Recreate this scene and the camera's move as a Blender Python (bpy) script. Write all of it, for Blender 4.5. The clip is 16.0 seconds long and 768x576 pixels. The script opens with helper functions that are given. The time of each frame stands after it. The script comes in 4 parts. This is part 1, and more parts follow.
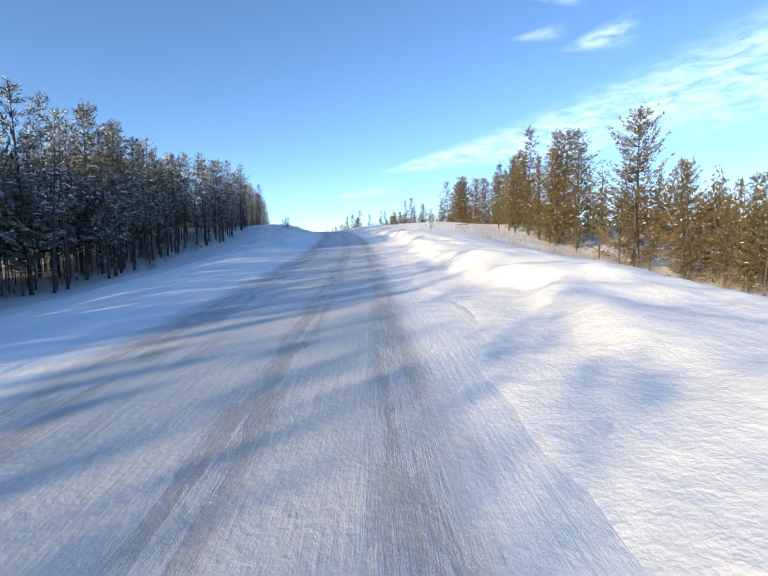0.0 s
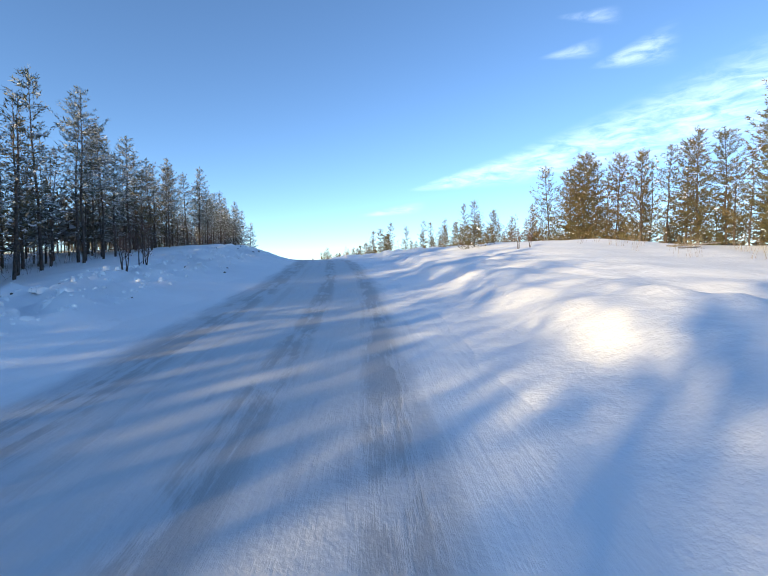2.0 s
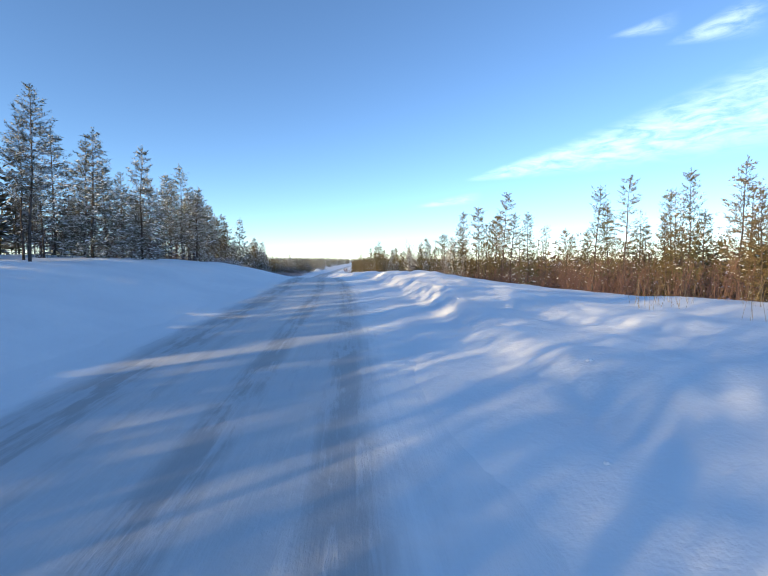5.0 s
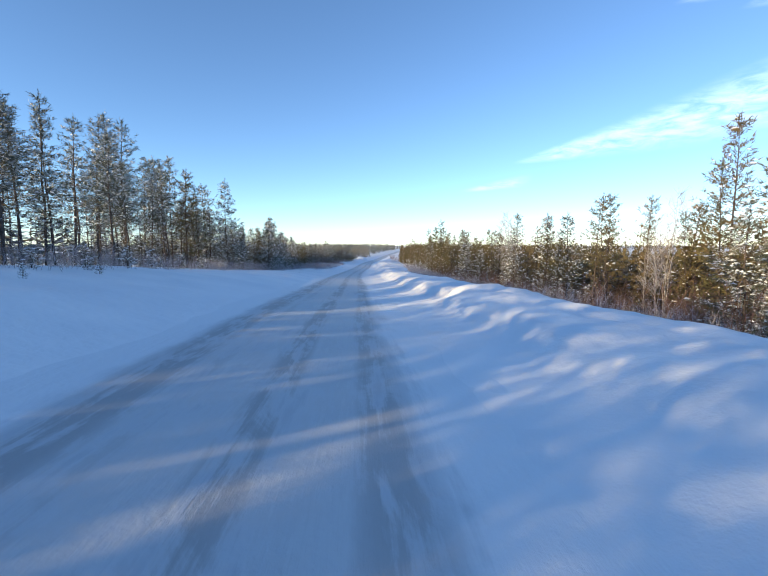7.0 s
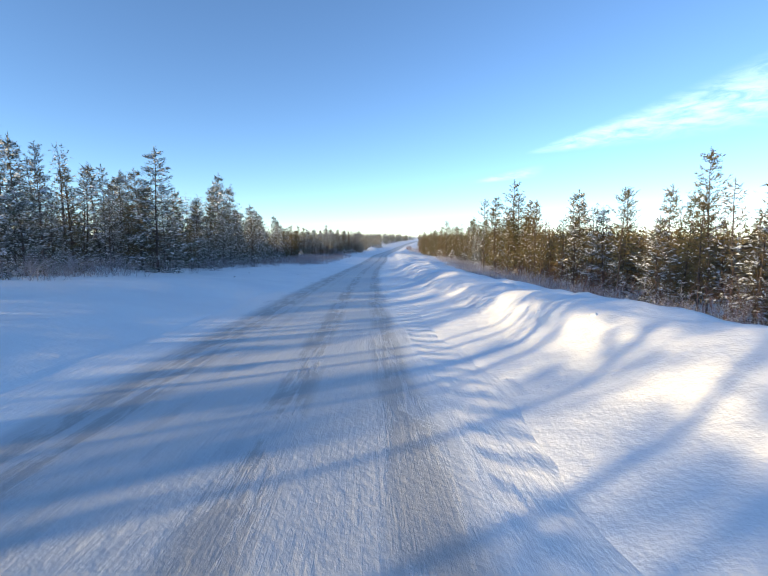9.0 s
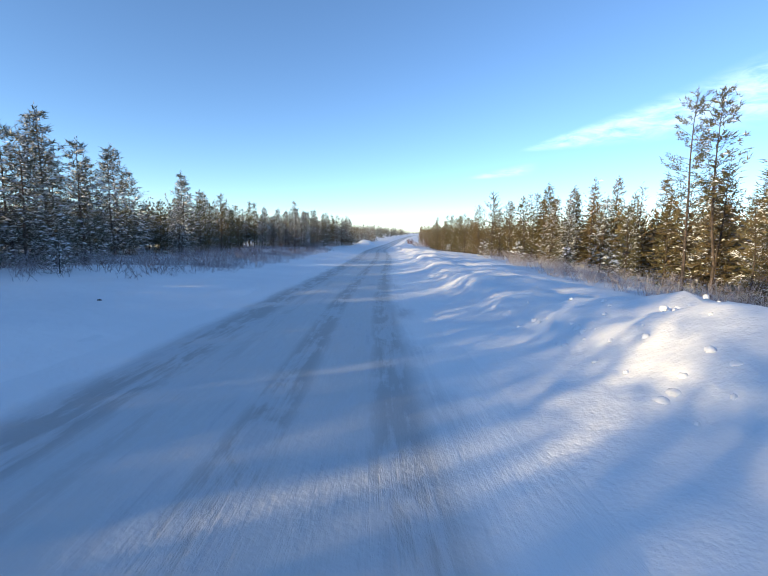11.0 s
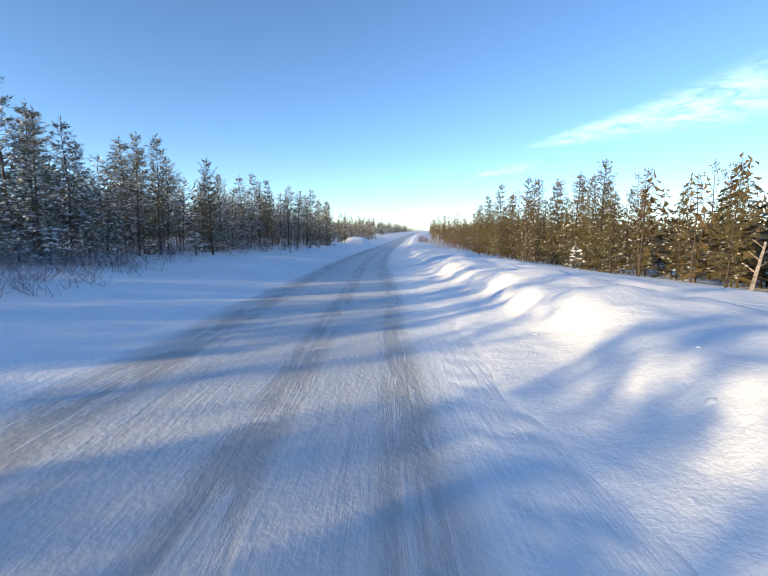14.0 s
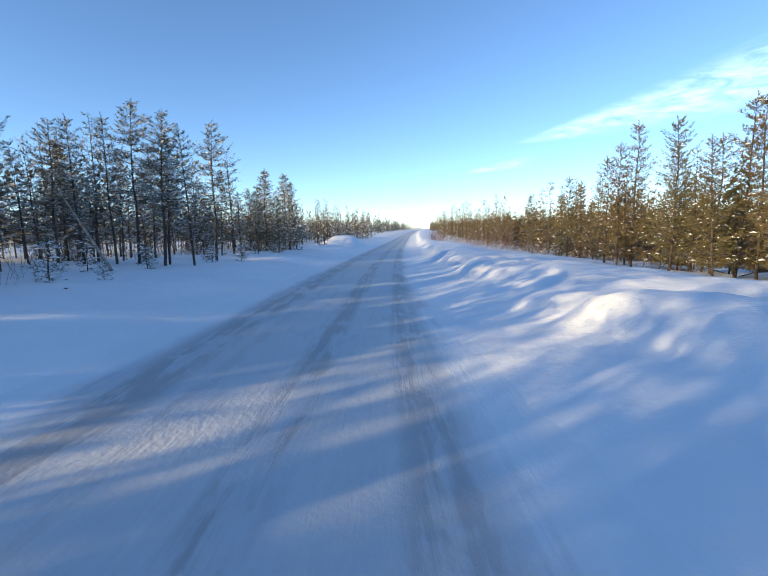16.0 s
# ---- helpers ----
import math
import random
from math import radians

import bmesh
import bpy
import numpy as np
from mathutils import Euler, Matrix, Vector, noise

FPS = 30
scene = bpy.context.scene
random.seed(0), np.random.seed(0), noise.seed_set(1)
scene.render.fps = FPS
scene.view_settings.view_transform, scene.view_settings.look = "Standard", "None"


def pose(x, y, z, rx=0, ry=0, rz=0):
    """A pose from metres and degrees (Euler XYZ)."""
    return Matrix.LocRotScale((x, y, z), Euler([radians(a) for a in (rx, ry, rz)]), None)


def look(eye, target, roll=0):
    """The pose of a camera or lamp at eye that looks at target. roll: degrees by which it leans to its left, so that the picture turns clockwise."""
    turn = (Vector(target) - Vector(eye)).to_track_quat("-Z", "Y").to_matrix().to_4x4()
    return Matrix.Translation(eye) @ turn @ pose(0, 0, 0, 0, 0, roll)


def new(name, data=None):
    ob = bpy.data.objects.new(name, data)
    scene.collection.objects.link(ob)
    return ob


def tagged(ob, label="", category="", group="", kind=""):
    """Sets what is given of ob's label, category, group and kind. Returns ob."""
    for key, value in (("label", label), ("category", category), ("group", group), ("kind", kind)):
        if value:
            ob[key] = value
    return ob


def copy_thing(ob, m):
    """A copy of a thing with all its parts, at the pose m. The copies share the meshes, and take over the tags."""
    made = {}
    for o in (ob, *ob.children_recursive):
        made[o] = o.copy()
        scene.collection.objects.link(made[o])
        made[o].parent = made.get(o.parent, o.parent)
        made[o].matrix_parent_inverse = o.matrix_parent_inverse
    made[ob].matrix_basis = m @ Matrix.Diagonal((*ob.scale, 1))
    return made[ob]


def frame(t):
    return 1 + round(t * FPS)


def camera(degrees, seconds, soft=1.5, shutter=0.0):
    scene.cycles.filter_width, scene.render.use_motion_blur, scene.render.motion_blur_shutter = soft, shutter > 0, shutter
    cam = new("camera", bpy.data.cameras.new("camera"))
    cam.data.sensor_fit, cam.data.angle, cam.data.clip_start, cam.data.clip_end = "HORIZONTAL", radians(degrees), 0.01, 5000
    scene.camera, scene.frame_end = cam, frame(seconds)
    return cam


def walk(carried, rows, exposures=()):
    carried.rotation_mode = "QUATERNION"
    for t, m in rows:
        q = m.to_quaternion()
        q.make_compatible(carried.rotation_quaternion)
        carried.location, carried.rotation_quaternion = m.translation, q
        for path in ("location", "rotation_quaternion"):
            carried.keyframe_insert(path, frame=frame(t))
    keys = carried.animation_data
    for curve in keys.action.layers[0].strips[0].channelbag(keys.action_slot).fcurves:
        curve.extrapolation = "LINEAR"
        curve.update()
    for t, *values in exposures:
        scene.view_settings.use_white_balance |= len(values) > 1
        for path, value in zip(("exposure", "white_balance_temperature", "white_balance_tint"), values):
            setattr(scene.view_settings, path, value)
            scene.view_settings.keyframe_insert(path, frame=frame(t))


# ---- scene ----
# The vehicle that carried the camera travels with it, so it is no part of the standing place: only the road and its surroundings are built.
from math import sin, cos, pi

# seconds, x, y, z, yaw, pitch, roll of the camera
PATH = [
    (0.0, 0.00, 0.00, 1.45, 0.00, -4.81, -0.65), (0.5, -0.31, 9.92, 2.00, 0.92, -4.32, -0.65),
    (1.0, -0.72, 19.41, 2.56, 1.86, -3.64, -0.60), (1.5, -1.27, 28.25, 3.22, 2.89, -2.99, -0.56),
    (2.0, -2.06, 36.41, 3.85, 3.81, -2.56, -0.39), (2.5, -2.94, 44.16, 4.37, 4.72, -2.29, -0.24),
    (3.0, -3.90, 51.26, 4.88, 5.74, -2.15, -0.30), (3.5, -5.11, 57.86, 5.37, 6.61, -2.33, -0.07),
    (4.0, -6.32, 64.04, 5.79, 7.67, -2.76, -0.10), (4.2, -6.86, 66.48, 5.93, 8.18, -3.01, -0.14),
    (6.3, -14.39, 94.02, 6.46, 15.08, -4.62, 0.30), (6.5, -15.28, 96.77, 6.48, 15.56, -4.88, 0.20),
    (7.0, -17.60, 103.67, 6.46, 16.63, -5.53, -0.11), (7.5, -20.07, 110.51, 6.30, 17.40, -6.00, -0.40),
    (8.0, -22.61, 117.43, 5.97, 17.97, -6.29, -0.70), (8.2, -23.67, 120.22, 5.83, 18.19, -6.35, -0.70),
    (10.3, -34.96, 150.93, 4.37, 17.06, -7.07, 0.80), (10.5, -36.03, 153.94, 4.23, 16.98, -7.14, 0.80),
    (11.0, -38.60, 161.45, 3.89, 16.94, -7.22, 0.77), (11.5, -41.04, 168.91, 3.56, 16.91, -7.19, 0.63),
    (12.0, -43.37, 176.20, 3.32, 16.86, -7.19, 0.34), (12.5, -45.54, 183.41, 3.13, 16.92, -7.16, 0.30),
    (13.0, -47.48, 190.51, 3.03, 17.10, -7.26, 0.43), (13.5, -49.36, 197.47, 2.94, 17.28, -7.35, 0.59),
    (14.0, -51.43, 204.22, 2.88, 17.26, -7.49, 0.52), (14.5, -53.68, 210.85, 2.75, 17.02, -7.57, 0.29),
    (15.0, -55.63, 217.44, 2.55, 17.14, -7.54, -0.01), (15.5, -57.68, 223.74, 2.42, 17.21, -7.55, -0.65),
    (16.0, -59.86, 230.06, 2.20, 17.04, -7.59, -1.13),
]
cam = camera(82.1, 16.0, soft=1.15)
EXPOSURE, KELVIN, TINT = 1.10, 6150.0, 9.0
walk(cam, [(t, pose(x, y, z, 90 + p, 0, yaw) @ pose(0, 0, 0, 0, 0, r)) for t, x, y, z, yaw, p, r in PATH],
     [(0.0, EXPOSURE, KELVIN, TINT), (16.0, EXPOSURE, KELVIN, TINT)])

# ---- light: low winter sun from behind and left, clear sky with a band of cirrus ----
SUN_UP, SUN_X, SUN_Y = 11.3, -0.67, -0.74
sun = new("sun", bpy.data.lights.new("sun", "SUN"))
sun.data.energy, sun.data.angle, sun.data.color = 3.6, radians(0.6), (1.0, 0.74, 0.36)
sun.matrix_world = look((SUN_X * 100, SUN_Y * 100, 100 * math.tan(radians(SUN_UP))), (0, 0, 0))

world = bpy.data.worlds.new("winter_sky")
scene.world = world
world.use_nodes = True
wt = world.node_tree


class Nodes:
    """Short-hand for building one node tree."""

    def __init__(self, tree):
        self.tree = tree
        tree.nodes.clear()

    def add(self, kind, inputs=(), **settings):
        n = self.tree.nodes.new(kind)
        for key, value in settings.items():
            setattr(n, key, value)
        for key, value in dict(inputs).items():
            self.put(n.inputs[key], value)
        return n

    def put(self, socket, value):
        if isinstance(value, bpy.types.NodeSocket):
            self.tree.links.new(value, socket)
        else:
            socket.default_value = value

    def math(self, op, a, b=0.0, c=0.0, clamp=False):
        return self.add("ShaderNodeMath", {0: a, 1: b, 2: c}, operation=op, use_clamp=clamp).outputs[0]

    def ramp(self, x, a, b, lo=0.0, hi=1.0):
        return self.add("ShaderNodeMapRange", {0: x, 1: a, 2: b, 3: lo, 4: hi}, interpolation_type="SMOOTHSTEP").outputs[0]

    def noise(self, vector, scale, detail=4.0, rough=0.55, warp=0.0):
        return self.add("ShaderNodeTexNoise", {"Vector": vector, "Scale": scale, "Detail": detail, "Roughness": rough, "Distortion": warp}).outputs[0]

    def scaled(self, vector, s):
        return self.add("ShaderNodeMapping", {"Vector": vector, "Scale": s}).outputs[0]

    def mix(self, f, a, b):
        n = self.add("ShaderNodeMix", data_type="RGBA")
        for key, value in ((0, f), (6, a), (7, b)):
            if key and not isinstance(value, bpy.types.NodeSocket) and len(value) == 3:
                value = (*value, 1.0)
            self.put(n.inputs[key], value)
        return n.outputs[2]


w = Nodes(wt)
sky = w.add("ShaderNodeTexSky", sky_type="NISHITA", sun_disc=False, sun_elevation=radians(SUN_UP),
            sun_rotation=math.atan2(SUN_X, SUN_Y), altitude=0.0, air_density=0.72, dust_density=0.0, ozone_density=2.6)
way = w.add("ShaderNodeTexCoord").outputs["Generated"]
xyz = w.add("ShaderNodeSeparateXYZ", {0: way})
az = w.math("MULTIPLY", w.math("ARCTAN2", xyz.outputs[0], xyz.outputs[1]), 180 / pi)
el = w.math("MULTIPLY", w.math("ARCSINE", xyz.outputs[2]), 180 / pi)
flat = w.add("ShaderNodeCombineXYZ", {0: az, 1: el, 2: 0.0}).outputs[0]


def streak(tail_az, tail_el, slope, grow, length, amount, seed):
    """One wisp of cirrus: starts at a tail, rises and widens along its length (all in degrees)."""
    along = w.math("SUBTRACT", az, tail_az)
    mid = w.math("ADD", w.math("MULTIPLY", along, slope), tail_el)
    off = w.math("SUBTRACT", el, mid)
    wide = w.math("ADD", w.math("MULTIPLY", along, grow), 0.25)
    body = w.ramp(w.math("DIVIDE", w.math("ABSOLUTE", off), w.math("MAXIMUM", wide, 0.05)), 0.15, 1.1, 1.0, 0.0)
    ends = w.math("MULTIPLY", w.ramp(along, -0.5, min(4.5, 0.4 * length)), w.ramp(along, length * 0.6, length, 1.0, 0.0))
    turn = w.add("ShaderNodeMapping", {"Vector": flat, "Location": (seed, seed, 0), "Rotation": (0, 0, -0.32), "Scale": (0.12, 0.45, 1)}).outputs[0]
    fibre = w.ramp(w.noise(turn, 2.6, 9.0, 0.62, 0.5), 0.25, 0.75)
    return w.math("MULTIPLY", w.math("MULTIPLY", body, ends), w.math("MULTIPLY", fibre, amount))


cover = streak(-0.5, 9.9, 0.165, 0.145, 90.0, 0.28, 0.0)
for wisp in ((15.5, 23.6, 0.02, 0.14, 7.0, 0.17, 7.0), (21.0, 21.9, 0.10, 0.24, 9.0, 0.25, 3.0), (17.5, 27.2, -0.15, 0.12, 7.0, 0.16, 11.0),
             (-7.0, 6.7, 0.14, 0.08, 9.0, 0.20, 5.0), (27.0, 27.0, 0.1, 0.12, 6.0, 0.2, 9.0)):
    cover = w.math("MAXIMUM", cover, streak(*wisp))
veil = w.add("ShaderNodeRGB")
veil.outputs[0].default_value = (9.5, 10.2, 10.8, 1)
tone = w.mix(cover, sky.outputs[0], veil.outputs[0])
bg = w.add("ShaderNodeBackground", {"Color": tone, "Strength": 0.130})
w.add("ShaderNodeOutputWorld", {0: bg.outputs[0]})


# ---- materials ----
def material(name):
    m = bpy.data.materials.new(name)
    m.use_nodes = True
    n = Nodes(m.node_tree)
    bsdf = n.add("ShaderNodeBsdfPrincipled")
    n.add("ShaderNodeOutputMaterial", {0: bsdf.outputs[0]})
    return m, n, bsdf


def bump(n, bsdf, height, strength, distance):
    b = n.add("ShaderNodeBump", {"Height": height, "Strength": strength, "Distance": distance})
    n.put(bsdf.inputs["Normal"], b.outputs[0])


def snow_material():
    m, n, bsdf = material("drifted_snow")
    p = n.add("ShaderNodeTexCoord").outputs["Object"]
    big, small, fine = n.noise(p, 0.35), n.noise(p, 3.0, 6.0), n.noise(p, 30.0, 3.0)
    col = n.mix(n.ramp(big, 0.3, 0.7), (0.86, 0.875, 0.90), (0.94, 0.945, 0.955))
    dirt = n.ramp(n.noise(p, 9.0, 8.0, 0.7), 0.71, 0.76)
    col = n.mix(n.math("MULTIPLY", dirt, 0.35), col, (0.33, 0.30, 0.26))
    n.put(bsdf.inputs["Base Color"], col)
    n.put(bsdf.inputs["Roughness"], 0.75)
    n.put(bsdf.inputs["Specular IOR Level"], 0.25)
    height = n.math("ADD", n.math("MULTIPLY", small, 0.8), n.math("MULTIPLY", fine, 0.12))
    bump(n, bsdf, n.math("ADD", height, n.math("MULTIPLY", n.noise(n.scaled(p, (1.0, 0.45, 1.0)), 7.0, 5.0, 0.6, 0.6), 0.10)), 0.36, 0.12)
    return m


def road_material():
    """Packed snow: UV carries metres along and across the road, so that the tracks run with it."""
    m, n, bsdf = material("packed_snow_road")
    uv = n.add("ShaderNodeUVMap").outputs[0]
    sep = n.add("ShaderNodeSeparateXYZ", {0: uv})
    across = sep.outputs[1]
    wander = n.math("MULTIPLY", n.math("SUBTRACT", n.noise(n.scaled(uv, (0.05, 0.02, 1)), 1.0), 0.5), 0.6)
    line = n.math("ADD", across, wander)
    film = n.math("MULTIPLY", n.math("MULTIPLY", n.ramp(line, -3.3, -2.8), n.ramp(line, 0.3, 0.7, 1.0, 0.0)), 0.42)
    track = film
    for c, wide, amount in ((-2.65, 0.70, 0.85), (-2.0, 0.28, 0.55), (-0.95, 0.48, 0.85), (0.22, 0.48, 0.8), (-1.60, 0.22, 0.4), (-0.40, 0.2, 0.35)):
        one = n.math("MULTIPLY", n.ramp(n.math("ABSOLUTE", n.math("SUBTRACT", line, c)), wide * 0.2, wide, 1.0, 0.0), amount)
        track = n.math("MAXIMUM", track, one)
    streaks = n.noise(n.scaled(uv, (0.30, 5.5, 1)), 1.0, 9.0, 0.68)
    patches = n.noise(n.scaled(uv, (0.75, 1.7, 1)), 1.0, 7.0, 0.65, 0.6)
    worn = n.math("MULTIPLY", track, n.ramp(n.math("ADD", n.math("MULTIPLY", streaks, 0.55), n.math("MULTIPLY", patches, 0.6)), 0.49, 0.62))
    snow = n.mix(n.ramp(n.math("ADD", n.math("MULTIPLY", streaks, 0.5), n.math("MULTIPLY", patches, 0.5)), 0.38, 0.60), (0.56, 0.58, 0.61), (0.84, 0.86, 0.88))
    ragged = n.math("MULTIPLY", n.math("SUBTRACT", n.noise(n.scaled(uv, (0.5, 1.2, 1)), 1.0, 6.0), 0.5), 1.3)
    edge = n.math("MAXIMUM", n.ramp(n.math("ADD", across, ragged), 0.35, 0.95), n.ramp(n.math("ADD", across, n.math("MULTIPLY", ragged, 0.6)), -3.40, -3.05, 1.0, 0.0))
    col = n.mix(worn, snow, (0.38, 0.38, 0.385))
    col = n.mix(edge, col, (0.87, 0.885, 0.905))
    n.put(bsdf.inputs["Base Color"], col)
    n.put(bsdf.inputs["Roughness"], 0.65)
    n.put(bsdf.inputs["Specular IOR Level"], 0.25)
    tread = n.math("SINE", n.math("ADD", n.math("MULTIPLY", sep.outputs[0], 14.0), n.math("MULTIPLY", n.noise(uv, 1.5), 5.0)))
    band = n.ramp(n.math("ABSOLUTE", n.math("SUBTRACT", line, 1.0)), 0.15, 0.32, 1.0, 0.0)
    patchy = n.ramp(n.noise(n.scaled(uv, (0.06, 0.4, 1)), 1.0), 0.42, 0.6)
    lug = n.math("MULTIPLY", n.math("MULTIPLY", tread, band), n.math("MULTIPLY", patchy, 0.5))
    height = n.math("ADD", n.math("ADD", n.math("MULTIPLY", n.math("ADD", streaks, patches), 0.6), lug), n.math("MULTIPLY", n.noise(uv, 14.0, 5.0), 0.3))
    bump(n, bsdf, n.math("SUBTRACT", height, n.math("MULTIPLY", worn, 0.4)), 0.5, 0.05)
    return m


def leaf_material(name, dark, light, brown, rust=0.25, frost=0.0):
    m, n, bsdf = material(name)
    p = n.add("ShaderNodeTexCoord").outputs["Object"]
    rnd = n.add("ShaderNodeObjectInfo").outputs["Random"]
    isl = n.add("ShaderNodeNewGeometry").outputs["Random Per Island"]
    grain = n.math("ADD", n.math("MULTIPLY", isl, 0.5), n.math("MULTIPLY", n.ramp(n.noise(p, 2.2, 3.0), 0.35, 0.65), 0.5))
    col = n.mix(grain, dark, light)
    col = n.mix(n.math("MULTIPLY", n.ramp(n.math("ADD", n.noise(p, 0.9), n.math("MULTIPLY", rnd, 0.25)), 0.48, 0.80), rust), col, brown)
    if frost:
        rime = n.math("MULTIPLY", n.ramp(n.math("ADD", n.math("MULTIPLY", isl, 0.3), n.math("MULTIPLY", n.noise(p, 2.2, 4.0), 1.1)), 1.02 - frost, 1.16 - frost), 0.7)
        col = n.mix(rime, col, (0.58, 0.61, 0.65))
    n.put(bsdf.inputs["Base Color"], col)
    n.put(bsdf.inputs["Roughness"], 0.6)
    n.put(bsdf.inputs["Specular IOR Level"], 0.25)
    return m


def plain_material(name, a, b, scale, rough, relief=0.3, depth=0.02):
    m, n, bsdf = material(name)
    p = n.add("ShaderNodeTexCoord").outputs["Object"]
    f = n.noise(p, scale, 6.0, 0.6)
    n.put(bsdf.inputs["Base Color"], n.mix(n.ramp(f, 0.35, 0.65), a, b))
    n.put(bsdf.inputs["Roughness"], rough)
    n.put(bsdf.inputs["Specular IOR Level"], 0.25)
    bump(n, bsdf, f, relief, depth)
    return m


SNOW = snow_material()
ROAD = road_material()
NEEDLE = leaf_material("pine_needles", (0.046, 0.056, 0.026), (0.185, 0.155, 0.066), (0.21, 0.125, 0.06), 0.5, 0.08)
NEEDLE_DARK = leaf_material("spruce_needles", (0.048, 0.060, 0.044), (0.15, 0.155, 0.10), (0.17, 0.115, 0.07), 0.35, 0.32)
BARK = plain_material("pine_bark", (0.045, 0.038, 0.034), (0.13, 0.10, 0.085), 9.0, 0.9)
BIRCH = plain_material("birch_bark", (0.16, 0.14, 0.13), (0.50, 0.47, 0.44), 7.0, 0.8)
TWIG = leaf_material("bare_twigs", (0.09, 0.05, 0.04), (0.22, 0.13, 0.10), (0.20, 0.10, 0.08))
BIRCH_TWIG = leaf_material("birch_twigs", (0.22, 0.19, 0.18), (0.52, 0.49, 0.48), (0.25, 0.17, 0.15))
FROST = leaf_material("frosted_twigs", (0.20, 0.18, 0.20), (0.56, 0.56, 0.60), (0.24, 0.17, 0.17), 0.5)
STRAW = leaf_material("dry_grass", (0.19, 0.145, 0.09), (0.36, 0.29, 0.19), (0.30, 0.20, 0.10))
CLUMP = plain_material("snow_on_branches", (0.74, 0.77, 0.82), (0.88, 0.89, 0.91), 4.0, 0.8)
WOOD = plain_material("weathered_wood", (0.20, 0.17, 0.14), (0.45, 0.40, 0.34), 6.0, 0.85)


# ---- the lie of the land ----
AHEAD = [(-70.0, 1.2, -3.4), (-30.0, 0.6, -1.6)]
COURSE = AHEAD + [(y, x, z - 1.45) for _, x, y, z, *_ in PATH] + [
    (250.0, -65.6, 0.33), (275.0, -72.0, -0.05), (310.0, -80.3, -0.30), (360.0, -91.8, -0.20), (450.0, -111.0, 0.10), (530.0, -127.5, 0.40), (640.0, -149.5, 0.45), (900.0, -200.0, 0.2), (1500.0, -312.0, 0.2)]
KY, KX, KZ = (np.array(k) for k in zip(*COURSE))
FINE_Y = np.arange(-70, 1500, 1.0)
ker = np.exp(-0.5 * (np.arange(-12, 13) / 5.0) ** 2)
ker /= ker.sum()
FINE_X = np.convolve(np.pad(np.interp(FINE_Y, KY, KX), 12, mode="reflect", reflect_type="odd"), ker, "valid")
FINE_Z = np.convolve(np.pad(np.interp(FINE_Y, KY, KZ), 12, mode="reflect", reflect_type="odd"), ker, "valid")


def mid_x(y):
    return np.interp(y, FINE_Y, FINE_X) + np.where(np.asarray(y) > 1499, -0.17 * (np.asarray(y) - 1499), 0.0)


def road_z(y):
    return np.interp(y, FINE_Y, FINE_Z)


# heights above the road, at stations along it (rows) and distances across it (columns)
STATION = [-60, 0, 30, 50, 65, 80, 95, 110, 130, 160, 200, 240, 300]
LEFT_W = [-60, -30, -18, -12, -9, -6.5, -4.6]
LEFT_H = [
    [-2.5, -2.5, -2.2, -1.4, -0.8, -0.2, 0.05], [-2.5, -2.5, -2.2, -1.4, -0.8, -0.2, 0.10], [-2.8, -2.8, -2.4, -1.2, -0.35, 0.2, 0.28],
    [-1.5, -1.5, -0.9, -0.1, 0.4, 0.4, 0.25], [0.5, 0.5, 0.7, 1.0, 1.2, 0.8, 0.25], [1.0, 1.0, 1.2, 1.4, 1.3, 0.8, 0.25],
    [1.3, 1.3, 1.4, 1.45, 1.3, 0.8, 0.25], [1.2, 1.2, 1.2, 1.2, 1.1, 0.7, 0.25], [0.9, 0.9, 0.9, 0.9, 0.8, 0.5, 0.2],
    [0.5, 0.5, 0.5, 0.45, 0.4, 0.25, 0.12], [0.4, 0.4, 0.4, 0.4, 0.35, 0.25, 0.12], [0.6, 0.6, 0.7, 0.75, 0.6, 0.35, 0.15],
    [0.4, 0.4, 0.4, 0.4, 0.4, 0.3, 0.15]]
RIGHT_W = [2.0, 4.0, 6.0, 9.0, 14.0, 20.0, 40.0]
RIGHT_H = [
    [0.1, 0.3, 0.2, -0.5, -1.6, -2.2, -2.5], [0.1, 0.4, 0.3, -0.4, -1.6, -2.4, -2.6], [0.1, 0.5, 0.5, 0.0, -1.2, -2.6, -2.8],
    [0.1, 0.4, 0.6, 0.8, 0.6, -0.2, -0.8], [0.1, 0.4, 0.75, 1.2, 1.4, 1.1, 0.8], [0.1, 0.3, 0.3, 0.25, 0.15, -0.1, -0.2],
    [0.1, 0.35, 0.35, 0.1, -0.2, -0.5, -0.7], [0.12, 0.45, 0.42, -0.2, -1.0, -1.4, -1.5], [0.15, 0.55, 0.5, -0.4, -1.5, -1.8, -1.8],
    [0.15, 0.52, 0.5, -0.2, -0.9, -1.1, -1.2], [0.15, 0.5, 0.52, 0.38, 0.15, 0.0, -0.1], [0.15, 0.6, 0.6, 0.3, -0.3, -0.6, -0.7],
    [0.15, 0.5, 0.5, 0.2, -0.3, -0.5, -0.5]]
FLAT_L, FLAT_R = -4.0, 1.1    # the level part between the banks
ROAD_L, ROAD_R = -4.4, 1.75   # the sheet of packed snow, which runs out under the drifts


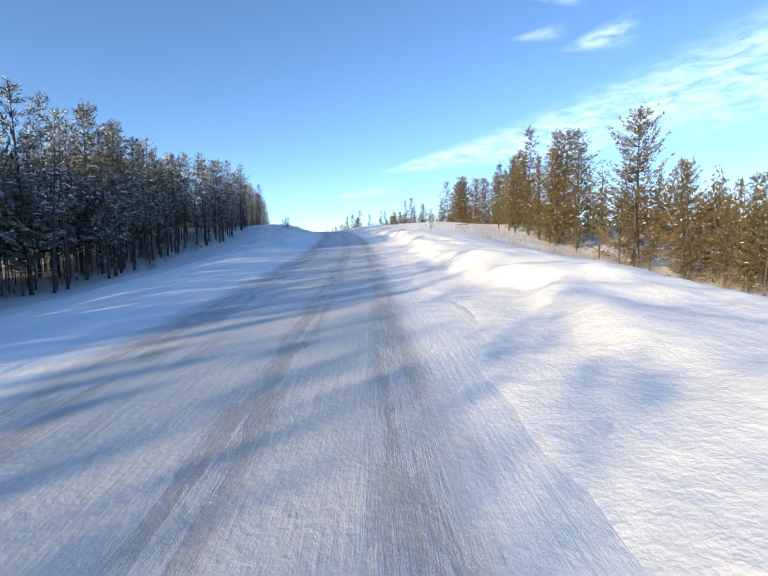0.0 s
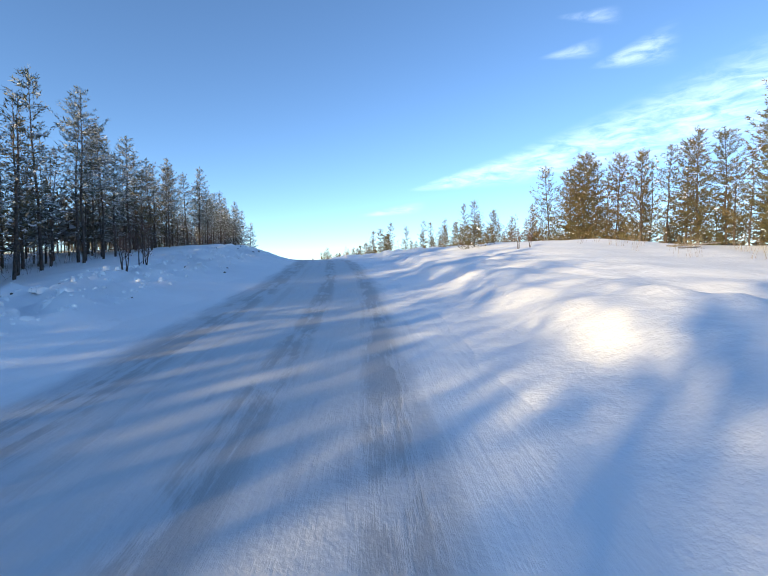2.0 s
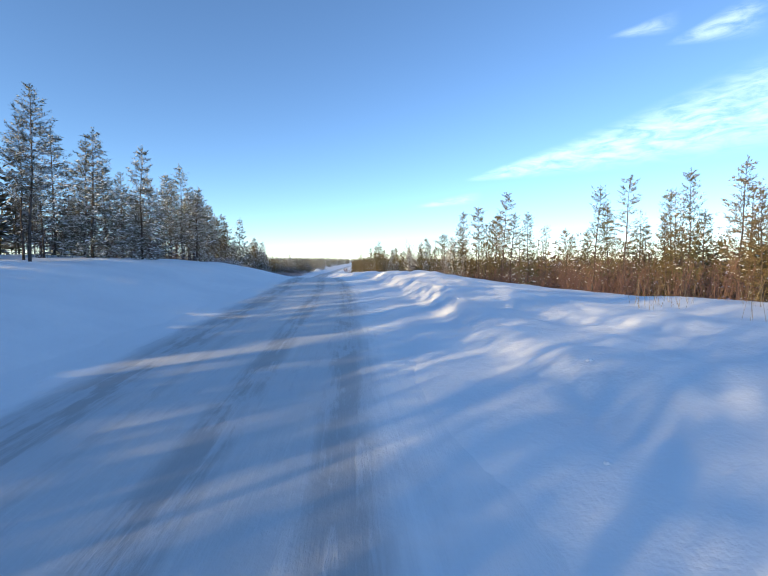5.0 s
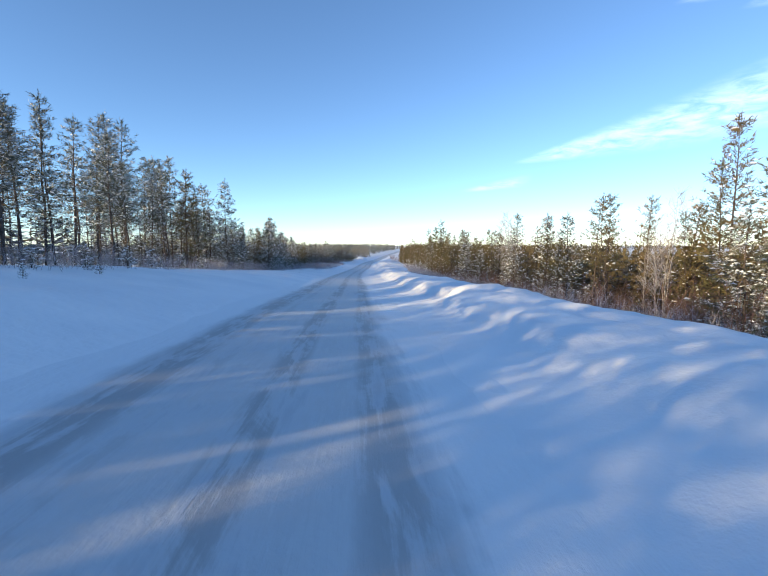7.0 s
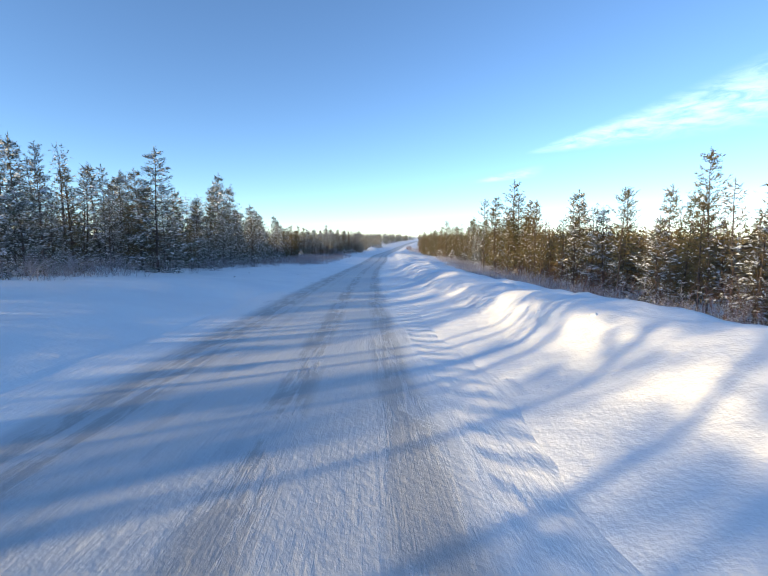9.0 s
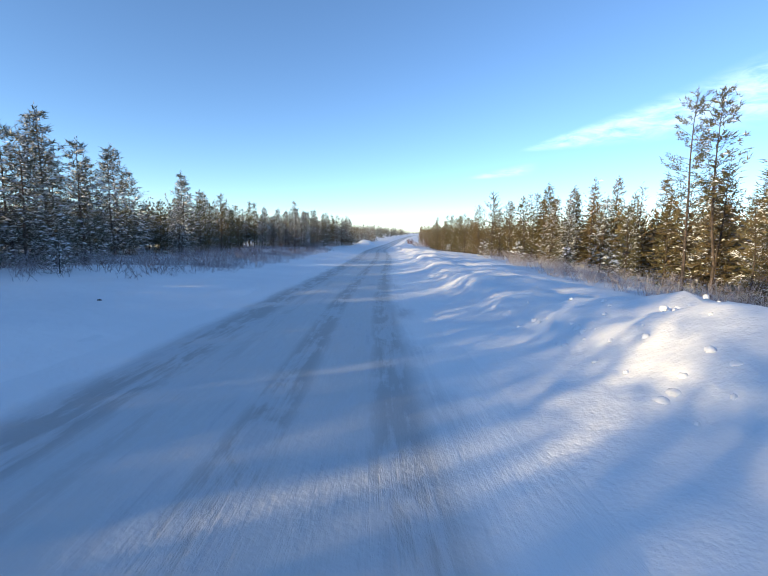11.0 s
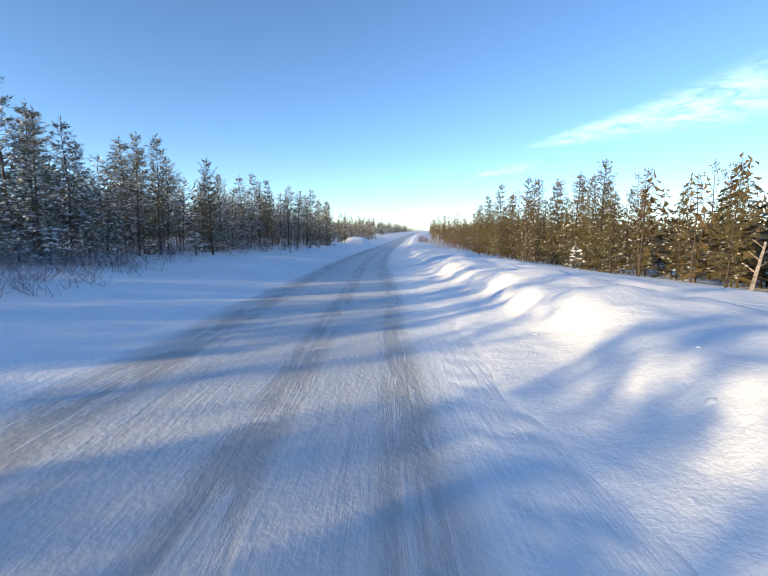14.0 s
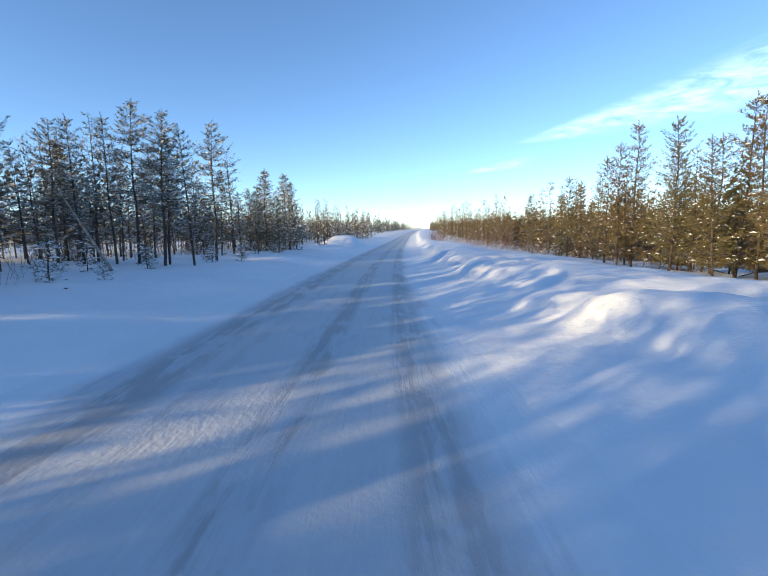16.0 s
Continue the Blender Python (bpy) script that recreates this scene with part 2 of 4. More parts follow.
def smooth(a, axis, width):
    k = np.exp(-0.5 * (np.arange(-3 * width, 3 * width + 1) / width) ** 2)
    return np.apply_along_axis(lambda v: np.convolve(np.pad(v, 3 * width, mode="edge"), k / k.sum(), "valid"), axis, a)


GRID_W, GRID_Y = np.arange(-64, 44.01, 0.25), np.arange(-70, 320, 1.0)
cols = np.array(LEFT_W + [FLAT_L, FLAT_R] + RIGHT_W)
table = np.concatenate([np.array(LEFT_H), np.zeros((len(STATION), 2)), np.array(RIGHT_H)], 1)
RELIEF = np.array([np.interp(GRID_W, cols, row) for row in table])
RELIEF = np.array([np.interp(GRID_Y, STATION, c) for c in RELIEF.T]).T
RELIEF = smooth(smooth(RELIEF, 0, 4), 1, 3)
# a ploughed pile where a track joins the road
RELIEF += 1.25 * np.exp(-((GRID_Y[:, None] - 285) / 4.0) ** 4 - ((GRID_W[None, :] + 7.6) / 2.4) ** 4)
RELIEF += 0.30 * np.exp(-((GRID_Y[:, None] - 163) / 6.0) ** 4 - ((GRID_W[None, :] - 4.8) / 1.7) ** 4)


def height(y, wd):
    """Height of the ground at y along and wd across the road."""
    i = min(max((y + 70.0), 0.0), len(GRID_Y) - 1.001)
    j = min(max((wd + 64.0) * 4.0, 0.0), len(GRID_W) - 1.001)
    a, b, u, v = int(i), int(j), i - int(i), j - int(j)
    h = (RELIEF[a, b] * (1 - v) + RELIEF[a, b + 1] * v) * (1 - u) + (RELIEF[a + 1, b] * (1 - v) + RELIEF[a + 1, b + 1] * v) * u
    k = min(max(y + 70.0, 0.0), len(FINE_Y) - 1.001)
    kk, f = int(k), k - int(k)
    base = FINE_Z[kk] * (1 - f) + FINE_Z[kk + 1] * f
    edge = min(max((abs(wd + 1.45) - 2.3) / 2.0, 0.0), 1.0)
    lump = 0.0
    if edge > 0 and abs(wd) < 90:
        x = FINE_X[kk] + wd
        lump = 0.16 * noise.noise((x * 0.22, y * 0.22, 3.0)) + 0.05 * noise.noise((x * 0.8, y * 0.8, 8.0))
        if 0 < wd < 10:
            berm = max(0.0, 1.0 - abs(wd - 4.6) / 3.6)
            ridge = noise.noise((x * 0.22 + y * 0.12, y * 0.42, 5.0))
            if 155 < y < 171:
                lump += berm * (0.10 * noise.noise((x * 1.1, y * 1.1, 1.0)) + 0.09 * noise.noise((x * 2.3, y * 2.3, 7.0)) + 0.06 * noise.noise((x * 4.5, y * 4.5, 7.0)))
            lump += berm * (0.32 * ridge + 0.16 * noise.noise((x * 0.9, y * 1.2, 2.0)) + 0.085 * noise.noise((x * 2.2, y * 1.7, 2.0)) + 0.04 * noise.noise((x * 3.6, y * 2.4, 6.0)))
            wave = sin(2 * pi * (y + 0.7 * wd) / 2.9 + 4.0 * noise.noise((y * 0.12, wd * 0.2, 7.0)))
            lump += 0.05 * wave * max(0.0, 1.0 - abs(wd - 3.6) / 2.4) * min(1.0, max(0.0, 0.6 + 1.6 * noise.noise((y * 0.09, 3.0, 3.0))))
            lip = wd - 2.3 + 0.9 * noise.noise((y * 0.30, 2.0, 4.0)) + 0.35 * noise.noise((y * 0.9, 5.0, 4.0))
            g = min(max(lip / 0.9, 0.0), 1.0)
            scallop = 0.24 + 0.28 * noise.noise((y * 0.16, 9.0, 1.0))
            lump += scallop * g * g * (3 - 2 * g) * max(0.0, 1.0 - max(0.0, wd - 3.0) / 2.6)
        elif -10.5 < wd < 0 and 15 < y < 84:
            clod = max(0.0, 1.0 - abs(wd + 6.6) / 3.0) * min(1.0, (84 - y) / 12.0, (y - 15) / 12.0)
            lump += clod * (0.50 * noise.noise((x * 1.1, y * 1.1, 4.0)) + 0.40 * noise.noise((x * 2.2, y * 2.2, 9.0)))
    return float(base + h + edge * lump)


def at(y, wd):
    return Vector((float(mid_x(y)) + wd, y, height(y, wd)))


def mesh_object(name, verts, faces, mat, parent=None, label="", smooth=False):
    me = bpy.data.meshes.new(name)
    me.from_pydata([tuple(v) for v in verts], [], faces)
    me.materials.append(mat)
    if smooth:
        me.polygons.foreach_set("use_smooth", [True] * len(me.polygons))
    ob = new(name, me)
    if parent:
        ob.parent = parent
    if label:
        ob["label"] = label
    return ob


def steps(*spans):
    out = []
    for a, b, d in spans:
        out += list(np.arange(a, b, d))
    return out


def sheet(name, ys, ws, z_of, mat, uv=False):
    verts = [(float(mid_x(y)) + wd, y, z_of(y, wd)) for y in ys for wd in ws]
    k = len(ws)
    faces = [(j * k + i, j * k + i + 1, (j + 1) * k + i + 1, (j + 1) * k + i) for j in range(len(ys) - 1) for i in range(k - 1)]
    ob = mesh_object(name, verts, faces, mat, smooth=True)
    if uv:
        layer = ob.data.uv_layers.new(name="UVMap")
        flatuv = np.array([(y, wd) for y in ys for wd in ws])
        idx = np.empty(len(ob.data.loops), dtype=np.int32)
        ob.data.loops.foreach_get("vertex_index", idx)
        layer.data.foreach_set("uv", flatuv[idx].ravel())
    return ob


WS = steps((-4000, -400, 600), (-400, -60, 40), (-60, -20, 4), (-20, -11, 0.7), (-11, ROAD_L - 0.1, 0.26)) + steps((ROAD_L, ROAD_L + 1.3, 0.16)) + [-1.3] + steps((ROAD_R - 1.28, ROAD_R + 0.01, 0.16)) + \
    steps((ROAD_R + 0.25, 10, 0.25), (10, 20, 0.6), (20, 60, 4), (60, 400, 40), (400, 4001, 600))
YS = steps((-70, 0, 2), (0, 256, 0.36), (262, 360, 2), (360, 800, 20), (800, 4800, 200))


def bed(y, wd):
    """Under the road the ground lies lower; drifted snow creeps over the road's edges unevenly."""
    inside = min(wd - ROAD_L, ROAD_R - wd)
    if inside < 0:
        return height(y, wd) + 0.02 * max(0.0, 1 + inside * 2)
    creep = inside - 0.38 + 0.30 * noise.noise((y * 0.35, wd * 0.4, 6.0)) + 0.12 * noise.noise((y * 1.3, wd, 2.0))
    k = min(max(creep / 0.8, 0.0), 1.0)
    return height(y, wd) + 0.02 - 0.12 * k * k * (3 - 2 * k)


tagged(sheet("ground", YS, WS, bed, SNOW), "deep white wind-drifted snow with ploughed banks beside a road", "snow ground", kind="structure")
RW = list(np.linspace(ROAD_L - 0.1, ROAD_R + 0.1, 30))


def crown_of_road(y, wd):
    x = float(mid_x(y)) + wd
    return height(y, wd) + 0.012 + 0.012 * noise.noise((x * 2.5, y * 0.25, 1.0)) - (0.06 if wd < ROAD_L or wd > ROAD_R else 0.0)



tagged(sheet("road", steps((-60, 280, 0.8), (280, 500, 4), (500, 1400, 30)), RW, crown_of_road, ROAD, True), "grey-white packed snow road with worn wheel tracks", "road", kind="structure")


# ---- trees ----
def tube(verts, faces, pts, radii, n=5):
    base = len(verts)
    for p, r in zip(pts, radii):
        for k in range(n):
            a = 2 * pi * k / n
            verts.append((p[0] + r * cos(a), p[1] + r * sin(a), p[2]))
    for j in range(len(pts) - 1):
        for k in range(n):
            faces.append((base + j * n + k, base + j * n + (k + 1) % n, base + (j + 1) * n + (k + 1) % n, base + (j + 1) * n + k))


def limb(verts, faces, a, b, r0, r1):
    """A thin three-sided branch between two points."""
    base, d = len(verts), (b - a).normalized()
    s1 = d.cross(Vector((0.3, 0.2, 1))).normalized()
    s2 = d.cross(s1)
    for p, r in ((a, r0), (b, r1)):
        for k in range(3):
            verts.append(p + r * (cos(2.1 * k) * s1 + sin(2.1 * k) * s2))
    for k in range(3):
        faces.append((base + k, base + (k + 1) % 3, base + 3 + (k + 1) % 3, base + 3 + k))


def shoot(verts, faces, c, way, length, n, size, rng):
    """One twig clothed with needles: slim sprigs that fan out along it."""
    for k in range(n):
        p = c + way * length * (k + rng.random()) / n + Vector((rng.uniform(-1, 1), rng.uniform(-1, 1), rng.uniform(-1, 1))) * size * 0.3
        d = (way + 0.65 * Vector((rng.gauss(0, 1), rng.gauss(0, 1), rng.gauss(0, 0.8)))).normalized()
        side = d.cross(Vector((rng.gauss(0, 1), rng.gauss(0, 1), rng.gauss(0, 1)))).normalized() * size * rng.uniform(0.07, 0.13)
        base = len(verts)
        verts += [p - side, p + side, p + d * size * rng.uniform(0.7, 1.25)]
        faces.append((base, base + 1, base + 2))


def snow_pad(verts, faces, c, r, rng, way):
    """A small ridge of snow lying along a bough."""
    base = len(verts)
    side = Vector((-way.y, way.x, 0)) * r * rng.uniform(0.45, 0.8)
    along = way * r * rng.uniform(0.9, 2.0)
    low = Vector((0, 0, -0.3 * r))
    verts.extend((c - along + low, c + side + low, c + along + low * 1.6, c - side + low, c + Vector((rng.uniform(-0.3, 0.3) * r, 0, r * 0.45))))
    for k in range(4):
        faces.append((base + k, base + (k + 1) % 4, base + 4))


def conifer(name, label, seed, h, crown_from, reach, whorls, snow, needles, lift=0.25, power=0.9, gap=0.1, size=0.19, dead=10, per=7, low=0.5, inner=0.3, ring=5, up=0.3, grain=1.0):
    """One pine or spruce at the origin: trunk, whorls of limbs with needle sprigs, dead twigs below and snow on the boughs."""
    rng = random.Random(seed)
    root = new(name)
    tv, tf, cv, cf, sv, sf = [], [], [], [], [], []
    pts, drift = [], Vector((0, 0, 0))
    for k in range(7):
        pts.append(Vector((drift.x, drift.y, h * k / 6 - (0.35 if k == 0 else 0))))
        drift += Vector((rng.uniform(-1, 1), rng.uniform(-1, 1), 0)) * 0.011 * h
    r0 = 0.0075 * h + 0.018
    tube(tv, tf, pts, [r0 * (1 - 0.94 * k / 6) for k in range(7)], 6)

    def spine(f):
        k = min(int(f * 6), 5)
        return pts[k].lerp(pts[k + 1], f * 6 - k)
    for b in range(whorls * ring):
        level = b // ring
        if rng.random() < gap:
            continue
        f = min(max((level + rng.uniform(-0.5, 0.5)) / whorls, 0.0), 0.99)
        z = crown_from + (0.98 - crown_from) * f
        taper = (1 - f) ** power * min(1.0, low + f * 2.2)
        length = reach * taper * rng.choice((0.45, 0.7, 0.85, 1.0, 1.0, 1.3)) * rng.uniform(0.8, 1.15) + 0.08
        a = (b % ring) * 2 * pi / ring + level * 1.1 + rng.uniform(-0.5, 0.5)
        rise = lift + (0.35 + 1.2 * up - lift) * f ** 1.6 + rng.uniform(-0.15, 0.15)
        out = Vector((cos(a), sin(a), 0))
        across = Vector((-out.y, out.x, 0))
        start = spine(z)
        knee = start + out * length * 0.6 + Vector((0, 0, (rise - 0.28) * length * 0.6))
        tip = start + out * length + Vector((0, 0, (rise + 0.10) * length))
        limb(tv, tf, start, start.lerp(tip, 0.85), 0.008 + 0.005 * length, 0.004)
        n = max(3, int(length / (0.02 + 0.12 * grain)))
        for k in range(n):
            g = inner + (1 - inner) * (k + rng.random()) / n
            on = start.lerp(knee, g / 0.6) if g < 0.6 else knee.lerp(tip, (g - 0.6) / 0.4)
            slide = rng.uniform(-1, 1)
            way = (out * (0.55 + 0.6 * g) + across * slide * 1.1 * (1.15 - 0.6 * g) + Vector((0, 0, up + 0.45 * f + rng.uniform(-0.25, 0.25)))).normalized()
            reach_on = size * rng.uniform(1.1, 2.0) * (1.25 - 0.5 * g) * (1.0 - 0.4 * f)
            shoot(cv, cf, on, way, reach_on, int(per / grain), size * grain, rng)
            if rng.random() < snow * 0.6:
                snow_pad(sv, sf, on + way * reach_on * 0.5 + Vector((0, 0, size * 0.18)), rng.uniform(0.04, 0.11) * (0.5 + 0.5 * grain), rng, Vector((way.x, way.y, 0)).normalized())
    for k in range(8):
        shoot(cv, cf, spine(0.90 + 0.012 * k), Vector((rng.uniform(-0.5, 0.5), rng.uniform(-0.5, 0.5), 1.3)).normalized(), size * 0.9, int(per / grain), size * 0.8 * grain, rng)
    for _ in range(dead):
        z = rng.uniform(0.1, max(crown_from + 0.1, 0.2))
        a = rng.uniform(0, 2 * pi)
        length = rng.uniform(0.3, 1.0)
        p = spine(z)
        e = p + Vector((cos(a) * length, sin(a) * length, rng.uniform(-0.3, 0.15)))
        limb(tv, tf, p, e, 0.011, 0.004)
        if rng.random() < snow:
            snow_pad(sv, sf, p.lerp(e, 0.7) + Vector((0, 0, 0.02)), 0.05, rng, Vector((cos(a), sin(a), 0)))
    mesh_object("trunk", tv, tf, BARK, root, smooth=True)
    mesh_object("crown", cv, cf, needles, root)
    if sv:
        tagged(mesh_object("snow_cover", sv, sf, CLUMP, root, "white snow lying on the boughs"), kind="stuff")
    root["height"] = h
    return tagged(root, label, "tree", "conifers along the road")


def bare_tree(name, label, seed, h, mat, stems=3):
    rng = random.Random(seed)
    root = new(name)
    tv, tf, bv, bf = [], [], [], []
    for s in range(stems):
        a = 2 * pi * s / stems + rng.random()
        tip = Vector((cos(a) * h * (0.07 if mat is BIRCH else 0.13), sin(a) * h * (0.07 if mat is BIRCH else 0.13), h * rng.uniform(0.8, 1.0)))
        foot = Vector((cos(a) * 0.1, sin(a) * 0.1, -0.3))
        ptsx = [foot.lerp(tip, g) + Vector((rng.uniform(-1, 1), rng.uniform(-1, 1), 0)) * 0.10 * (0 < g < 1) for g in (0, 0.25, 0.5, 0.75, 1)]
        tube(tv, tf, ptsx, [0.05, 0.042, 0.03, 0.018, 0.006] if mat is not BIRCH else [0.034, 0.028, 0.021, 0.012, 0.004])
        for _ in range(16):
            g = rng.uniform(0.35, 0.98)
            p = foot.lerp(tip, g)
            b = rng.uniform(0, 2 * pi)
            q = p + Vector((cos(b), sin(b), rng.uniform(0.7, 1.6))) * (1.15 - g) * h * 0.16
            limb(bv, bf, p, q, 0.014, 0.005)
            for _ in range(5):
                c = p.lerp(q, rng.uniform(0.3, 1))
                limb(bv, bf, c, c + Vector((rng.uniform(-1, 1), rng.uniform(-1, 1), rng.uniform(0.2, 1.2))) * 0.35, 0.008, 0.003)
    mesh_object("trunk", tv, tf, mat, root, smooth=True)
    tagged(mesh_object("branch_work", bv, bf, BIRCH_TWIG if mat is BIRCH else TWIG, root), kind="stuff")
    root["height"] = h
    return tagged(root, label, "tree", "bare trees along the road")


def sort_of_conifer(kind, k, grain):
    """Number k of one kind of conifer; a finer grain of needles for the trees next to the road."""
    if kind == "tall":
        return conifer("pine_tree", "tall slender dark pine, bare lower trunk, snowy boughs", 10 + k, 8.5, 0.24 + 0.07 * (k % 4), 1.05 + 0.2 * (k % 3), 16 + k % 4, 0.42, NEEDLE_DARK, 0.0, 0.62, 0.2, 0.21, 44, 6, 0.4, 0.15, 7, 0.3, grain)
    if kind == "spindly":
        return conifer("pine_tree", "spindly pine with a long bare trunk and a thin ragged crown", 20 + k, 8.0, 0.30 + 0.09 * (k % 3), 0.85 + 0.15 * (k % 2), 13 + k % 3, 0.14, NEEDLE, 0.15, 0.45, 0.3, 0.2, 50, 7, 0.5, 0.2, 6, 0.4, grain)
    if kind == "gold":
        return conifer("pine_tree", "bushy olive-green pine with little snow beside the road", 30 + k, 9.0, 0.08, 1.35 + 0.35 * (k % 3), 21 + k % 3, 0.10, NEEDLE, 0.12, 0.75, 0.18, 0.22, 22, 6, 0.5, 0.12, 7, 0.42, grain)
    if kind == "broad":
        return conifer("pine_tree", "broad spreading olive-green pine with upswept limb tips", 40 + k, 9.5, 0.05, 2.4, 24, 0.06, NEEDLE, 0.22, 0.62, 0.16, 0.22, 20, 7, 0.7, 0.12, 8, 0.45, grain)
    if kind == "open":
        return conifer("pine_tree", "open-crowned pine with sparse upswept limbs dusted with snow", 50 + k, 8.0, 0.15, 1.1 + 0.2 * (k % 3), 17 + k % 2, 0.2, NEEDLE, 0.15, 0.62, 0.24, 0.2, 40, 6, 0.5, 0.12, 7, 0.42, grain)
    if kind == "cone":
        return conifer("spruce_tree", "dense conical spruce, snow-laden boughs down to the ground", 70 + k, 6.0, 0.05, 1.4 + 0.25 * (k % 3), 18, 0.6, NEEDLE_DARK, -0.2, 0.9, 0.10, 0.21, 4, 5, 0.5, 0.2, 8, 0.1, grain)
    return conifer("spruce_tree", "narrow pointed spruce with olive needles and patches of snow", 90 + k, 6.5, 0.06, 1.2, 19, 0.2, NEEDLE, -0.1, 0.95, 0.10, 0.21, 6, 5, 0.5, 0.2, 8, 0.15, grain)


KINDS = {kind: [sort_of_conifer(kind, k, 1.0) for k in range(count)] for kind, count in (("tall", 8), ("spindly", 5), ("gold", 6), ("broad", 3), ("open", 6), ("cone", 5), ("spire", 5))}
KINDS |= {kind + "_near": [sort_of_conifer(kind, k + 1, 0.70) for k in range(2)] for kind in ("tall", "spindly", "gold", "open", "cone", "spire")}
KINDS |= {
    "young": [conifer("young_spruce", "small young spruce half covered with fresh snow", 110 + k, 1.3, 0.05, 0.5, 7, 0.7, NEEDLE_DARK, 0.1, 0.9, 0.0, size=0.12, dead=0, up=0.15) for k in range(3)],
    "bush": [tagged(conifer("evergreen_bush", "low spreading dark evergreen bush on the snow", 125, 0.8, 0.03, 0.95, 6, 0.12, NEEDLE, 0.35, 0.45, 0.1, 0.13, 0, 7, 0.9, 0.15, 8, 0.3), category="bush")],
    "birch": [bare_tree("birch_tree", "thin pale birch with bare twigs among the conifers", 130 + k, 6.5, BIRCH, 2 + k % 2) for k in range(3)],
    "snag": [bare_tree("bare_tree", "leafless grey-brown shrubby tree without snow", 140 + k, 4.0, BARK, 4) for k in range(2)],
}
planted = []


def plant(kind, y, wd, h, rng, turn=None, tilt=0.0, depth=0.0):
    """A tree of the given height at y along and wd across."""
    if kind + "_near" in KINDS and abs(wd) < 13.6 and 20 < y < 262 and depth < 1.5:
        kind += "_near"
    pick = rng.randrange(len(KINDS[kind]))
    proto = KINDS[kind][pick]
    s = h / proto["height"]
    wide = s * rng.uniform(0.9, 1.15)
    m = Matrix.Translation(at(y, wd)) @ pose(0, 0, 0, rng.uniform(-2.5, 2.5) + tilt, rng.uniform(-2.5, 2.5), rng.uniform(0, 360) if turn is None else turn) @ Matrix.Diagonal((wide, wide, s, 1))
    planted.append((proto, m, kind, depth + (0.0 if 12 < y < 268 else 60.0)))
    spots.append((y, wd))


spots = []
rng = random.Random(4)
# single trees: kind, y, across, top above the road
SINGLE = [
    ("tall", 33.9, -18.2, 8.3), ("tall", 44.9, -14.8, 8.4), ("tall", 50.2, -16.4, 8.7), ("tall", 55.5, -14.3, 9.1), ("tall", 57.1, -13.2, 8.8),
    ("tall", 68.1, -12.7, 7.6), ("tall", 74.0, -11.8, 8.1), ("tall", 75.8, -11.4, 6.7), ("tall", 83.8, -11.6, 7.6), ("tall", 89.1, -10.9, 7.2),
    ("cone", 93.1, -11.1, 6.9), ("cone", 97.0, -10.7, 7.1), ("cone", 103.4, -9.7, 6.1), ("tall", 127.4, -16.5, 10.6), ("tall", 133.7, -17.1, 9.9),
    ("open", 138.3, -15.7, 8.9), ("cone", 140.2, -13.3, 9.2), ("cone", 148.5, -10.8, 6.4), ("cone", 156.6, -17.5, 5.9),
]
SINGLE += [
    ("cone", 161.2, -16.3, 6.6), ("cone", 174.0, -14.5, 5.7), ("open", 179.4, -18.7, 7.0), ("cone", 181.4, -16.1, 6.4), ("cone", 191.7, -17.5, 7.0),
    ("cone", 204.7, -19.1, 5.6), ("open", 210.9, -18.2, 6.3), ("cone", 214.2, -12.1, 6.6), ("spire", 220.8, -10.7, 6.0), ("gold", 224.6, -9.6, 5.7),
    ("tall", 235.2, -11.0, 6.7), ("gold", 236.2, -9.8, 6.3), ("tall", 237.0, -14.9, 6.9), ("tall", 243.6, -8.9, 6.2), ("tall", 244.2, -7.9, 5.7),
    ("spire", 257.5, -8.4, 4.5), ("spire", 279.1, -9.3, 4.8),
]
SINGLE += [
    ("broad", 32.4, 20.0, 9.6), ("gold", 48.8, 19.6, 11.7), ("gold", 59.5, 23.5, 10.6), ("gold", 67.5, 24.3, 8.8), ("broad", 78.9, 23.8, 9.8), ("broad", 80.6, 24.6, 9.2), ("broad", 77.3, 24.2, 8.8), ("broad", 82.0, 25.0, 9.0),
    ("open", 90.3, 23.1, 5.0), ("open", 91.2, 28.0, 6.6), ("open", 96.4, 21.9, 6.1), ("spire", 100.8, 10.4, 3.8), ("spindly", 104.4, 17.4, 6.0),
    ("open", 107.0, 21.9, 5.7), ("birch", 124.8, 13.7, 4.7), ("spindly", 132.8, 15.9, 5.6), ("birch", 144.8, 14.8, 6.4), ("open", 158.8, 23.6, 6.8),
    ("open", 175.0, 14.4, 7.1), ("spire", 176.0, 12.4, 6.2), ("spindly", 181.1, 12.3, 7.6), ("spindly", 182.1, 13.9, 7.8), ("spire", 185.9, 18.6, 7.7),
]
